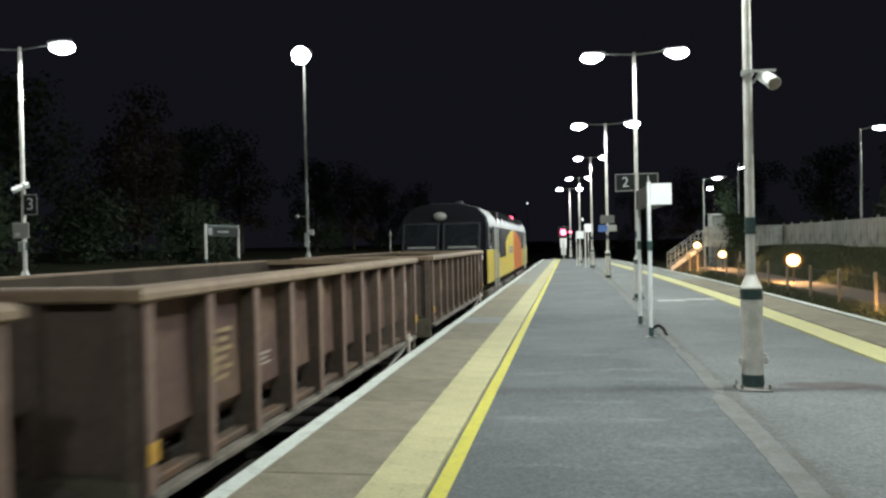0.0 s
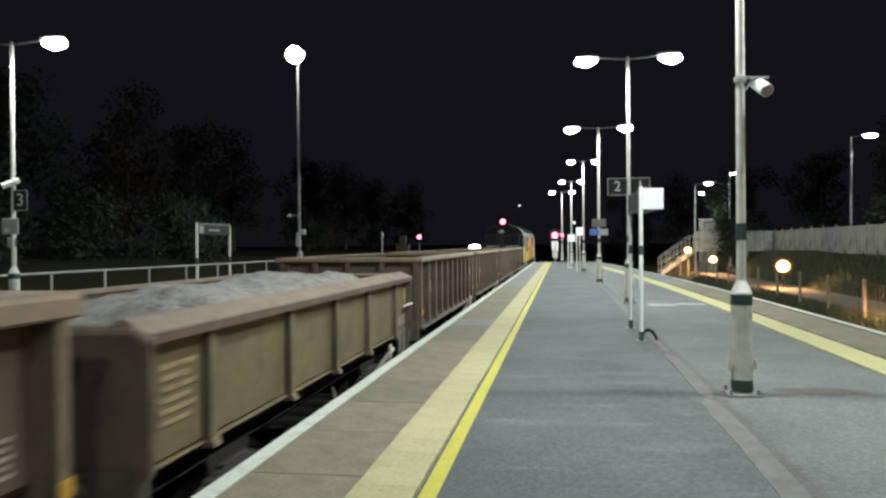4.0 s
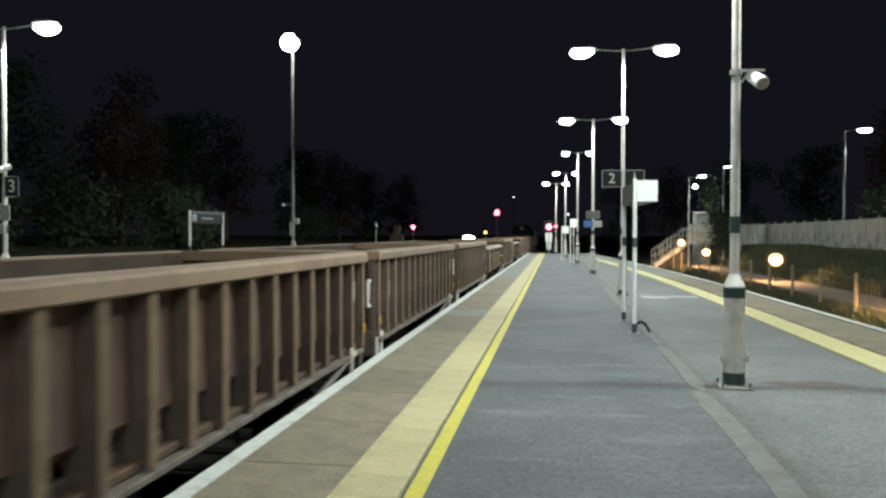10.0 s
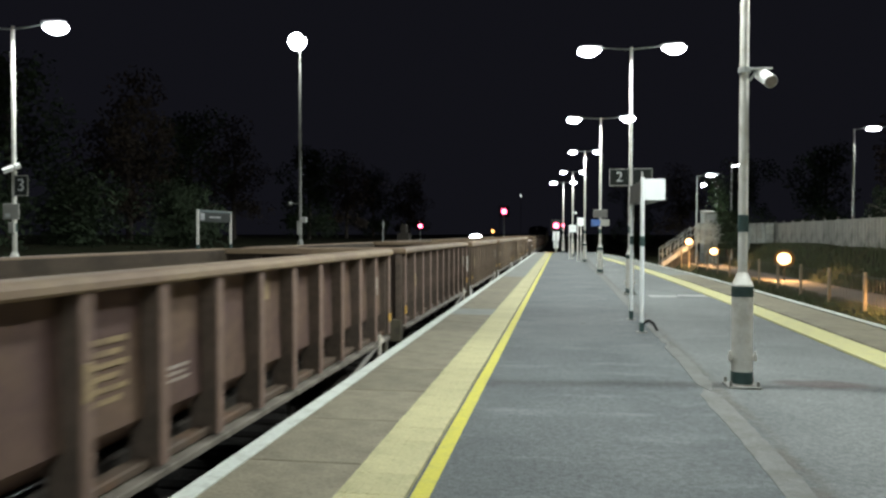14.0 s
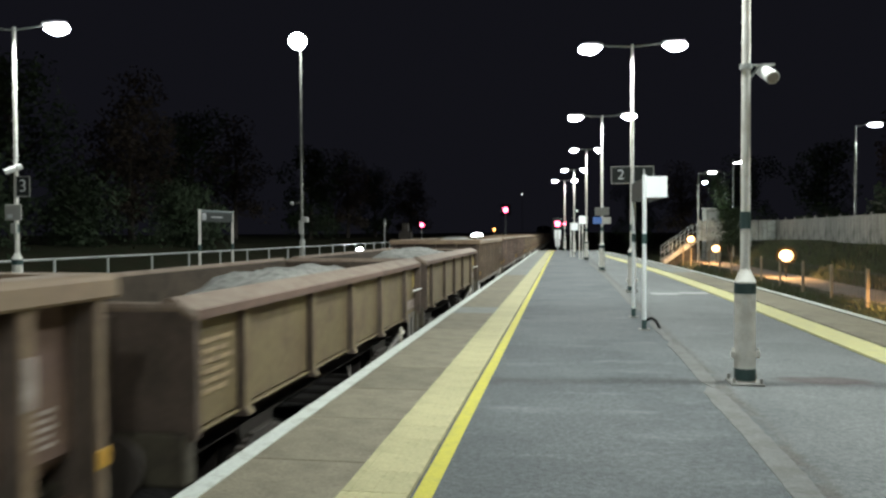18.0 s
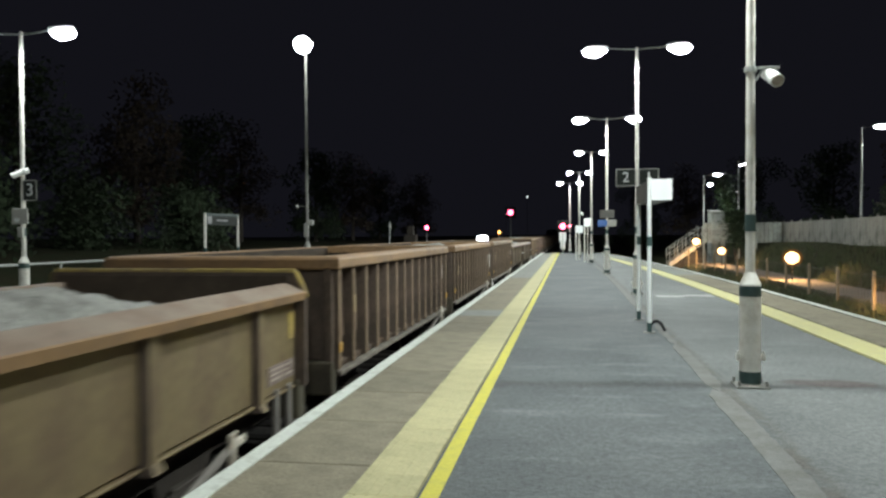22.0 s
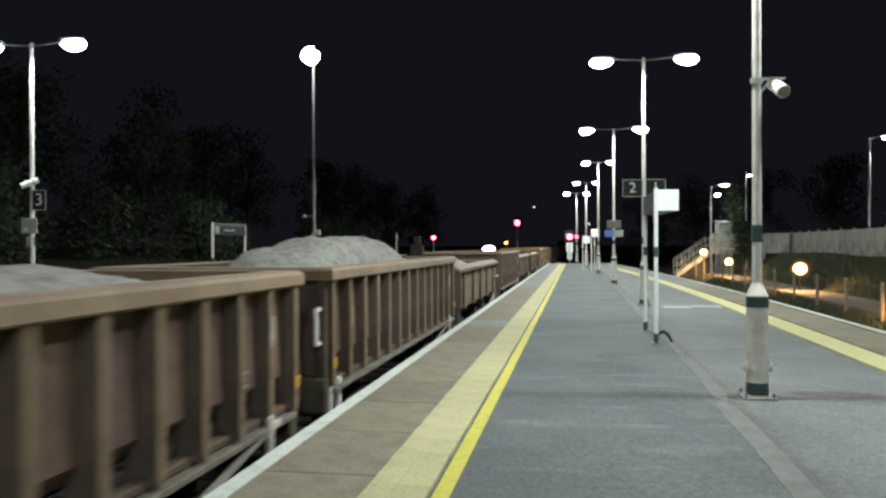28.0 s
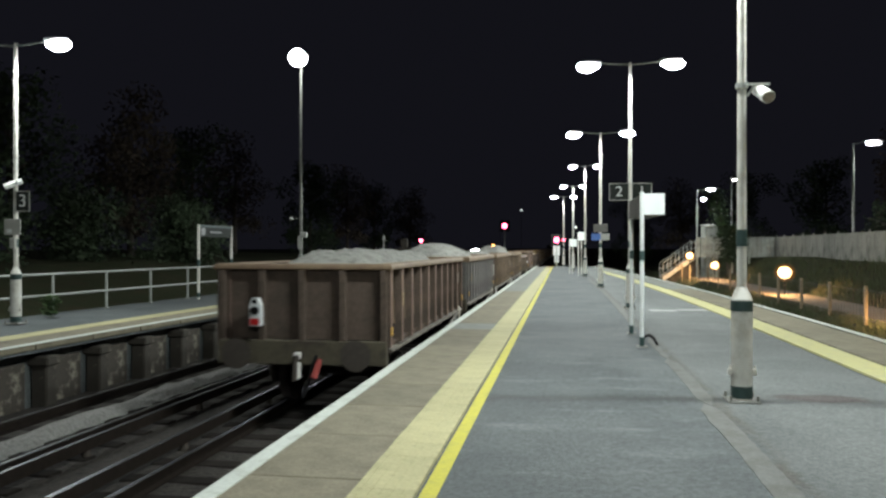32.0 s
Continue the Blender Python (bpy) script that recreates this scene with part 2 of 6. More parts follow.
STEELFENCE = material("steel_fence", (0.2, 0.2, 0.175), 0.75, 0.0, scale=1.6, grain=12, second=(0.11, 0.11, 0.095), per_object=0.15)
STAIRPALE = material("stair_stringer", (0.5, 0.47, 0.4), 0.8, scale=3, second=(0.36, 0.33, 0.27))
HUTWALL = material("hut_wall", (0.4, 0.43, 0.39), 0.8, scale=2, second=(0.26, 0.27, 0.24), cover=(0.38, 0.62))
VERGE = material("verge_grass", (0.052, 0.066, 0.026), 0.9, scale=2, grain=10, second=(0.068, 0.062, 0.032), bump=0)
LEAF = material("leaf", (0.034, 0.052, 0.025), 0.95, scale=0.5, grain=3, second=(0.026, 0.032, 0.02), bump=0)
LEAF_RUSSET = material("leaf_russet", (0.085, 0.064, 0.046), 0.95, scale=0.5, grain=3, second=(0.06, 0.05, 0.038), bump=0)
LEAF_IVY = material("ivy_leaf", (0.06, 0.11, 0.035), 0.7, scale=1.5, grain=3, second=(0.04, 0.075, 0.025), bump=0)
BARK = material("bark", (0.06, 0.05, 0.04), 0.95, scale=6, grain=25)
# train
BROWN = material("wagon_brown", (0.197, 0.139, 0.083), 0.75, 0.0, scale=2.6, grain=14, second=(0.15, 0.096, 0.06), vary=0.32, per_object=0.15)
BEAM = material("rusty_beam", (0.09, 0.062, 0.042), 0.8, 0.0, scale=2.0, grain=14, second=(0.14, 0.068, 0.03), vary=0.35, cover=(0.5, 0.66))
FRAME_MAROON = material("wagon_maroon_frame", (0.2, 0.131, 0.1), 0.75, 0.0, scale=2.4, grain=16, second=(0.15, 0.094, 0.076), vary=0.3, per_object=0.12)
# maroon sheet paint, darkened further for the shade of ribs and rim
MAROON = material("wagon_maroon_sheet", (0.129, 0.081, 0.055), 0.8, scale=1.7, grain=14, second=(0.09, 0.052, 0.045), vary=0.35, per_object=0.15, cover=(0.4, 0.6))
RUST_TAN = material("wagon_tan_sheet", (0.19, 0.128, 0.076), 0.8, scale=1.7, grain=14, second=(0.13, 0.084, 0.052), vary=0.35, per_object=0.12, cover=(0.4, 0.62))
# grey wagon's end paint, darkened as if unlit
GREY_END_SHADE = material("shaded_grey_end", (0.12, 0.115, 0.11), 0.85, scale=2.2, grain=16, second=(0.085, 0.08, 0.076), vary=0.3, per_object=0.1)
RIM = material("wagon_rim", (0.24, 0.174, 0.107), 0.75, scale=1.6, grain=14, second=(0.19, 0.126, 0.084), vary=0.25, cover=(0.46, 0.64))
RIM_ORANGE = material("wagon_rim_orange", (0.28, 0.168, 0.078), 0.7, scale=2.2, grain=18, second=(0.2, 0.125, 0.07))
OLIVE = material("wagon_olive", (0.162, 0.121, 0.056), 0.78, scale=1.8, grain=14, second=(0.122, 0.083, 0.043), vary=0.3, per_object=0.08)
END_YELLOW = material("worn_yellow_edge", (0.26, 0.19, 0.045), 0.75, scale=4, grain=14, second=(0.16, 0.11, 0.05), cover=(0.45, 0.6))
OLIVE_RIM = material("wagon_olive_rim", (0.25, 0.195, 0.145), 0.75, scale=2.5, grain=16, second=(0.19, 0.13, 0.09), vary=0.3)
GREYWAG = material("wagon_grey", (0.2, 0.185, 0.18), 0.75, scale=1.8, grain=16, second=(0.155, 0.135, 0.125), per_object=0.1)
# brown wagon paint darkened for ends and webs turned from the lamps
END_SHADE = material("shaded_wagon_end", (0.105, 0.08, 0.064), 0.85, scale=2.2, grain=16, second=(0.075, 0.06, 0.048), vary=0.3, per_object=0.1)
HEADSTOCK = material("headstock_olive", (0.085, 0.075, 0.048), 0.85, scale=3, grain=18, second=(0.05, 0.04, 0.028), vary=0.3)
INNER = material("wagon_inside", (0.075, 0.058, 0.043), 0.9, scale=1.5, grain=16, second=(0.05, 0.04, 0.03))
CHASSIS = material("wagon_chassis", (0.06, 0.05, 0.04), 0.85, scale=3, grain=20)
CHASSIS_PALE = material("wagon_ledge", (0.165, 0.145, 0.115), 0.85, scale=2.4, grain=14, second=(0.07, 0.055, 0.042), vary=0.3, cover=(0.42, 0.56))
STRUT = material("grey_strut", (0.2, 0.185, 0.16), 0.8, scale=4, grain=20)
HANDLE_WHITE = material("handle_white", (0.74, 0.73, 0.68), 0.6, scale=6, second=(0.5, 0.48, 0.42), cover=(0.55, 0.7))
LEVER = material("lever_beige", (0.5, 0.46, 0.38), 0.7, scale=8, second=(0.3, 0.26, 0.2), cover=(0.5, 0.65))
PLATE_ORANGE = material("plate_orange", (0.56, 0.31, 0.04), 0.6, scale=6)
PLATE_YELLOW = material("plate_yellow", (0.45, 0.34, 0.1), 0.6, scale=9, second=(0.3, 0.2, 0.09), cover=(0.45, 0.6))
MARK_GREY = material("faded_grey_panel", (0.2, 0.16, 0.135), 0.75, scale=5, second=(0.15, 0.1, 0.09))
MARK_TAN = material("stencil_tan", (0.34, 0.25, 0.135), 0.7, scale=12, cover=(0.45, 0.65), second=(0.18, 0.125, 0.08))
MARK_WHITE = material("stencil_white", (0.42, 0.36, 0.31), 0.7, scale=9, cover=(0.4, 0.6), second=(0.25, 0.2, 0.17))
GRAFFITI = material("faded_pink_spray", (0.22, 0.08, 0.09), 0.75, scale=4, second=(0.13, 0.08, 0.06), cover=(0.4, 0.55))
GRAFFITI_FAINT = material("nearly_gone_pink_spray", (0.18, 0.095, 0.08), 0.75, scale=5, second=(0.155, 0.115, 0.056), cover=(0.38, 0.58))
SPOIL = material("stone_spoil", (0.33, 0.33, 0.295), 0.95, scale=7, grain=26, second=(0.19, 0.185, 0.17), bump=1.0, dist=0.04)
WHEEL = material("wheel_steel", (0.06, 0.05, 0.045), 0.6, 0.5)
LOCO_BLACK = material("loco_black", (0.006, 0.006, 0.008), 0.92, scale=3, vary=0.1, bump=0)
LOCO_ROOF = material("loco_roof", (0.17, 0.175, 0.18), 0.6, scale=2, grain=20, second=(0.1, 0.1, 0.105), vary=0.2, bump=0.05)
LOCO_GREY = material("loco_grey", (0.03, 0.031, 0.035), 0.75, scale=3, vary=0.08, bump=0.03)
LOCO_YELLOW = material("loco_yellow", (0.6, 0.46, 0.06), 0.4, scale=3, vary=0.08, bump=0.03)
LOCO_ORANGE = material("loco_orange", (0.65, 0.17, 0.03), 0.4, scale=3, vary=0.08, bump=0.03)
GLASS_DARK = material("cab_glass", (0.012, 0.014, 0.016), 0.08, scale=3, bump=0)

for dull in (LOCO_BLACK, LOCO_GREY, BLACK, END_SHADE, INNER, RAILSTEEL, SLEEPER, LEAF, LEAF_RUSSET, GRASS):
    dull.node_tree.nodes["Principled BSDF"].inputs["Specular IOR Level"].default_value = 0.12 if dull not in (LEAF, LEAF_RUSSET) else 0.3


# ---- mesh helpers ----
def bm_new():
    return bmesh.new()


def box(bm, x0, x1, y0, y1, z0, z1, bevel=0.0):
    made = bmesh.ops.create_cube(bm, size=1.0)["verts"]
    for v in made:
        v.co = Vector(((x0 + x1) / 2 + v.co.x * (x1 - x0), (y0 + y1) / 2 + v.co.y * (y1 - y0), (z0 + z1) / 2 + v.co.z * (z1 - z0)))
    if bevel:
        edges = list({e for v in made for e in v.link_edges})
        bmesh.ops.bevel(bm, geom=edges, offset=bevel, segments=1, affect="EDGES", profile=0.5)
    return bm


def tube(bm, a, b, r0, r1=None, n=12):
    """A tapered round bar from a to b."""
    a, b = Vector(a), Vector(b)
    r1 = r0 if r1 is None else r1
    d = b - a
    m = Matrix.Translation((a + b) / 2) @ d.to_track_quat("Z", "Y").to_matrix().to_4x4()
    bmesh.ops.create_cone(bm, cap_ends=True, segments=n, radius1=r0, radius2=r1, depth=d.length, matrix=m)
    return bm


def ball(bm, at, rx, ry=None, rz=None, seg=12, rings=8):
    ry, rz = rx if ry is None else ry, rx if rz is None else rz
    bmesh.ops.create_uvsphere(bm, u_segments=seg, v_segments=rings, radius=1.0, matrix=Matrix.Translation(at) @ Matrix.Diagonal((rx, ry, rz, 1)))
    return bm


def loft(bm, rings, closed=True, caps=False):
    """Skins a row of equal rings of points."""
    vs = [[bm.verts.new(p) for p in ring] for ring in rings]
    k = len(rings[0])
    for a, b in zip(vs, vs[1:]):
        for i in range(k if closed else k - 1):
            bm.faces.new((a[i], a[(i + 1) % k], b[(i + 1) % k], b[i]))
    if caps:
        bm.faces.new(vs[0][::-1])
        bm.faces.new(vs[-1])
    return bm


def finish(name, bm, mat, smooth=False):
    bmesh.ops.recalc_face_normals(bm, faces=bm.faces[:])
    me = bpy.data.meshes.new(name)
    bm.to_mesh(me)
    bm.free()
    for m in (mat if isinstance(mat, (list, tuple)) else [mat]):
        me.materials.append(m)
    if smooth:
        for p in me.polygons:
            p.use_smooth = True
        me.set_sharp_from_angle(angle=radians(38))
    return me


def part(name, bm, mat, parent, label="", smooth=False):
    me = bm if isinstance(bm, bpy.types.Mesh) else finish(name, bm, mat, smooth)
    ob = new(name, me)
    if parent is not None:
        ob.parent = parent
    if label:
        tagged(ob, label)
    return ob


def thing(name, label, category, group="", kind="", at=(0, 0, 0), turn=0):
    ob = new(name)
    ob.matrix_basis = pose(*at, 0, 0, turn)
    return tagged(ob, label, category, group, kind)


def solid(name, bm, mat, label="", category="", kind="structure", smooth=False):
    return tagged(new(name, finish(name, bm, mat, smooth)), label, category, "", kind)


def letters(text, size, mat, name, parent, m):
    """Raised lettering in the built-in font, as a mesh."""
    cu = bpy.data.curves.new(name, "FONT")
    cu.body, cu.size, cu.extrude, cu.align_x, cu.align_y = text, size, 0.004, "CENTER", "CENTER"
    ob = bpy.data.objects.new(name, cu)
    scene.collection.objects.link(ob)
    me = bpy.data.meshes.new_from_object(ob.evaluated_get(bpy.context.evaluated_depsgraph_get()))
    bpy.data.objects.remove(ob)
    me.materials.clear()
    me.materials.append(mat)
    out = part(name, me, mat, parent)
    out.matrix_basis = m
    return out


# ---- plan lines ----
Y0, Y1 = -60.0, 67.0            # the island platform's ends


def right_edge(y):
    return 5.36 - max(0.0, y - 14.0) ** 2 / 1090


def far_shift(y):
    """How far the platform across the tracks leans towards the near track."""
    u = min(max((y - 9.0) / 24.0, 0.0), 1.0)
    return 0.95 * (u * u * (3 - 2 * u))


def steps(a, b, d):
    n = max(1, round((b - a) / d))
    return [a + (b - a) * i / n for i in range(n + 1)]


def ribbon(left, right, top, bottom, ys):
    """A slab between two lines x(y), following them."""
    bm = bm_new()
    return loft(bm, [[(left(y), y, bottom), (left(y), y, top), (right(y), y, top), (right(y), y, bottom)] for y in ys], caps=True)


def const(x):
    return lambda y: x


# ---- ground ----
def build_ground():
    prof = [(-400, 0.2), (-120, 0.6), (-60, 1.0), (-30, 1.3), (-20, 1.0), (-15, 0.0), (-12.6, -0.5), (-12.4, -1.25), (3, -1.25), (8.0, -1.25), (8.25, -0.9), (8.6, -0.66),
            (9.1, -0.62), (11.3, -0.62), (12.2, -0.2), (14.0, 0.95), (20, 1.1), (40, 1.3), (120, 0.6), (400, 0.2)]
    ys = [-500, -300] + steps(-120, 160, 4) + [220, 320, 500, 900]
    bm = bm_new()
    rings = []
    for y in ys:
        rings.append([(x, y, z + (0.25 * noise.noise((x * 0.13, y * 0.11, 0)) if abs(x) > 12.7 else 0.0)) for x, z in prof])
    loft(bm, rings, closed=False)
    solid("ground", bm, GRASS, "dark grassy ground and banks at night", "ground")
    bm = ribbon(const(9.15), const(11.2), -0.58, -0.9, steps(-30, 75, 5))
    solid("footpath", bm, PATHMAT, "pale footpath beyond the wire fence under sodium light", "path")


def build_track(name, mid, y0, y1, rail_label, third):
    """Ballast, sleepers, running rails and a conductor rail; mid(y) is the middle of the track."""
    ys = steps(y0, y1, 3.0)
    bed = thing(name, rail_label, "railway track", kind="structure")
    bm = bm_new()
    rings = []
    for y in ys:
        c = mid(y)
        rings.append([(c - 1.75, y, -1.26), (c - 1.68, y, -1.1), (c - 0.75, y, -1.07), (c, y, -1.09), (c + 0.75, y, -1.07), (c + 1.68, y, -1.1), (c + 1.75, y, -1.26)])
    loft(bm, rings, closed=False)
    part("ballast_bed", bm, BALLAST, bed)
    prof = [(-0.07, 0), (-0.07, 0.012), (-0.012, 0.03), (-0.012, 0.11), (-0.035, 0.12), (-0.035, 0.15), (0.035, 0.15), (0.035, 0.12), (0.012, 0.11), (0.012, 0.03), (0.07, 0.012), (0.07, 0)]
    for side in (-0.753, 0.753):
        bm = bm_new()
        loft(bm, [[(mid(y) + side + x, y, RAIL - 0.153 + z) for x, z in prof] for y in ys], caps=True)
        r = part("running_rail", bm, RAILSTEEL, bed)
        bm = ribbon(lambda y: mid(y) + side - 0.03, lambda y: mid(y) + side + 0.03, RAIL + 0.001, RAIL - 0.008, ys)
        part("rail_head", bm, RAILTOP, r, "worn shiny rail head")
    bm = bm_new()
    loft(bm, [[(mid(y) + third - 0.05, y, RAIL - 0.06), (mid(y) + third - 0.035, y, RAIL + 0.076), (mid(y) + third + 0.035, y, RAIL + 0.076), (mid(y) + third + 0.05, y, RAIL - 0.06)] for y in ys], caps=True)
    c = part("conductor_rail", bm, RAILSTEEL, bed, "raised conductor rail on insulators")
    bm = ribbon(lambda y: mid(y) + third - 0.032, lambda y: mid(y) + third + 0.032, RAIL + 0.08, RAIL + 0.07, ys)
    part("rail_head", bm, RAILTOP, c)
    for y in steps(y0, y1, 3.0)[::1]:
        if -6 < y < 60:
            bm = bm_new()
            tube(bm, (mid(y) + third, y, RAIL - 0.17), (mid(y) + third, y, RAIL - 0.05), 0.07, 0.05, 8)
            part("insulator", bm, CHASSIS, c)
    bm = bm_new()
    box(bm, -1.28, 1.28, -0.13, 0.13, -1.2, -1.062, 0.02)
    me = finish("sleeper", bm, SLEEPER)
    y = -6.0
    while y < 70:
        s = part("sleeper", me, SLEEPER, bed)
        s.matrix_basis = pose(mid(y), y, 0)
        y += 0.68
    return bed


# ---- island platform ----
def build_island():
    ys = steps(Y0, Y1, 2.5)
    bm = bm_new()
    rings = []
    for y in ys:
        xr = right_edge(y)
        rings.append([(-2.18, y, -1.3), (-2.18, y, -0.08), (-1.4, y, -0.05), (-0.92, y, -0.03), (-0.9, y, 0.0), (0.6, y, 0.012), (1.63, y, 0.014), (2.6, y, 0.008),
                      (xr - 1.72, y, 0.0), (xr - 1.7, y, -0.03), (xr - 0.07, y, -0.08), (xr - 0.07, y, -1.3)])
    loft(bm, rings, caps=True)
    plat = solid("platform_island", bm, ASPHALT, "grey asphalt island platform with worn patches", "platform")
    end = Y1
    bm = bm_new()
    xr = right_edge(end)
    loft(bm, [[(-2.2, end, -1.3), (-2.2, end, -0.06), (xr - 0.1, end, -0.06), (xr - 0.1, end, -1.3)], [(-2.2, end + 9, -1.3), (-2.2, end + 9, -1.1), (xr - 0.4, end + 9, -1.1), (xr - 0.4, end + 9, -1.3)]], caps=True)
    part("end_ramp", bm, ASPHALT, plat)
    # laid strips
    for nm, a, b, mat in (("white_edge_line", -2.262, -2.125, WHITE_LINE), ("yellow_line", -0.885, -0.775, YELLOW)):
        bm = bm_new()
        wob = [0.006 * noise.noise((y * 0.7, a, 3)) for y in steps(-12, Y1, 0.5)]
        loft(bm, [[(a + w, y, 0.001), (a + w, y, 0.010 if a < -2 else 0.006), (b + w * 0.6, y, 0.010 if a < -2 else 0.006), (b + w * 0.6, y, 0.001)] for y, w in zip(steps(-12, Y1, 0.5), wob)], caps=True)
        part(nm, bm, mat, plat)
    ys2 = steps(-12, Y1, 1.5)
    part("white_edge_line", ribbon(lambda y: right_edge(y) - 0.13, lambda y: right_edge(y) + 0.01, 0.010, 0.001, ys2), WHITE_LINE, plat)
    part("yellow_strip", ribbon(lambda y: right_edge(y) - 1.66, lambda y: right_edge(y) - 1.2, 0.008, -0.02, ys2), YELLOW_PALE, plat)
    # filled cable trench along the platform, patched asphalt, cover
    def wander(y):
        return 1.3 + 0.035 * noise.noise((y * 0.35, 0, 0)) - max(0, y - 24) ** 2 / 1500
    tz = lambda y: 0.016
    def ragged(y, k):
        return 0.02 * noise.noise((y * 3.0, k, 1)) + 0.016 * noise.noise((y * 13.0, k, 2))
    for a, b, lo, hi in ((-10, 8.02, 0.0, 0.19), (7.92, 11.2, 0.06, 0.22), (11.1, 13.6, 0.1, 0.2), (15.5, 40.0, 0.06, 0.22)):
        bm = bm_new()
        rings = []
        for y in steps(a, b, 0.07):
            e = min(1.0, (y - a + 0.02) / 0.35, (b - y + 0.02) / 0.35)
            m = wander(y) + (lo + hi) / 2
            l, r = m + (wander(y) + lo + ragged(y, 1) - m) * e, m + (wander(y) + hi + ragged(y, 7) - m) * e
            rings.append([(l, y, 0.01), (l, y, 0.0178), (r, y, 0.0178), (r, y, 0.01)])
        loft(bm, rings, caps=True)
        part("trench_strip", bm, TRENCH, plat, "pale filled cable trench")
    bm = bm_new()
    for k in (0, 1):
        box(bm, 2.13 + 0.72 * k, 2.8 + 0.72 * k, 19.55 + 0.3 * k, 20.15 + 0.3 * k, 0.0, 0.016)
    part("inspection_cover", bm, COVER, plat, "pale inspection covers")
    for x, y, s in ((0.35, 13.6, 0.05), (-0.3, 24.0, 0.05), (0.9, 15.5, 0.04)):
        bm = bm_new()
        tube(bm, (x, y, 0.008), (x, y, 0.0165), s, s * 0.8, 8)
        part("litter_spot", bm, TRENCH, plat)
    return plat


def build_coping(plat):
    rnd = random.Random(4)
    pitch = 1.22
    bm = bm_new()
    box(bm, -0.455, 0.455, 0.006, pitch - 0.006, -0.1, 0.0, 0.005)
    slab = finish("coping_slab", bm, COPING)
    slab_pale = slab.copy()
    slab_pale.materials.clear()
    slab_pale.materials.append(COPING_PALE)
    y = 6.3 - pitch * 10
    while y < Y1 - pitch:
        # far slabs of both edges whitened for reflected light; one pale slab near 15 m
        pale = 14.4 < y < 15.6 or (y > 27 and rnd.random() < 0.8) or y > 33
        s = part("coping_slab", slab_pale if pale else slab, COPING, plat)
        s.matrix_basis = pose(-1.79, y, rnd.uniform(-0.002, 0.002))
        ang = math.degrees(math.atan2(right_edge(y + pitch) - right_edge(y), pitch))
        s = part("coping_slab", slab_pale if y > 30 else slab, COPING, plat)
        s.matrix_basis = pose(right_edge(y) - 0.635, y, rnd.uniform(-0.002, 0.002), 0, 0, -ang)
        y += pitch
    tl = 0.4
    bm = bm_new()
    box(bm, -0.205, 0.205, 0.0006, tl - 0.0006, -0.06, 0.0, 0.0008)
    for i in range(6):
        x = -0.175 + i * 0.07
        box(bm, x - 0.02, x + 0.02, 0.001, tl - 0.001, -0.002, 0.004)
    tac = finish("tactile_slab", bm, TACTILE)
    y = 4.9 - tl * 24
    while y < Y1 - 0.5:
        s = part("tactile_slab", tac, TACTILE, plat)
        s.matrix_basis = pose(-1.128 + rnd.uniform(-0.002, 0.002), y, 0.002 + rnd.uniform(-0.0015, 0.0015))
        y += tl


# ---- platform across the tracks ----
def build_far_platform():
    ys = steps(Y0, 60, 2.0)
    e = lambda y: -8.45 + far_shift(y)
    bm = bm_new()
    loft(bm, [[(e(y) - 4.0, y, -1.3), (e(y) - 4.0, y, -0.02), (e(y) - 1.35, y, 0.0), (e(y) - 0.06, y, -0.03), (e(y) - 0.06, y, -0.15), (e(y) - 0.42, y, -0.2), (e(y) - 0.42, y, -1.3)] for y in ys], caps=True)
    plat = solid("platform_far", bm, [ASPHALT], "asphalt platform across the tracks with overhanging edge", "platform")
    part("white_edge_line", ribbon(lambda y: e(y) - 0.13, lambda y: e(y) + 0.012, 0.012, 0.0, ys), WHITE_LINE, plat)
    part("tactile_strip", ribbon(lambda y: e(y) - 1.25, lambda y: e(y) - 0.8, 0.008, -0.01, ys), TACTILE, plat, "pale yellow tactile strip")
    bm = bm_new()
    box(bm, -0.42, 0.42, 0.006, 1.494, -0.1, 0.0, 0.01)
    me = finish("coping_slab", bm, COPING)
    for i in range(32):
        y = 1.0 + 1.5 * i
        s = part("coping_slab", me, COPING, plat)
        s.matrix_basis = pose(e(y + 0.75) - 0.45, y, 0.004, 0, 0, -math.degrees(math.atan2(e(y + 1.5) - e(y), 1.5)))
    # concrete trestle legs with recessed panels
    bm = bm_new()
    box(bm, -0.4, -0.1, -0.14, 0.14, -1.3, -0.3, 0.03)
    box(bm, -0.44, -0.04, -0.2, 0.2, -0.42, -0.26, 0.03)
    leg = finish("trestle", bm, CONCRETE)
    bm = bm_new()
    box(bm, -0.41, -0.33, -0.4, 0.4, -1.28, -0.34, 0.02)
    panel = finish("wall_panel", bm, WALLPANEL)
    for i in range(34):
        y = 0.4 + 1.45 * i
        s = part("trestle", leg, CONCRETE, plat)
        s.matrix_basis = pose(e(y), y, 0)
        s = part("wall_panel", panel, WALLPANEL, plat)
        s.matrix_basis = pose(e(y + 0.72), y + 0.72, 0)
    return plat


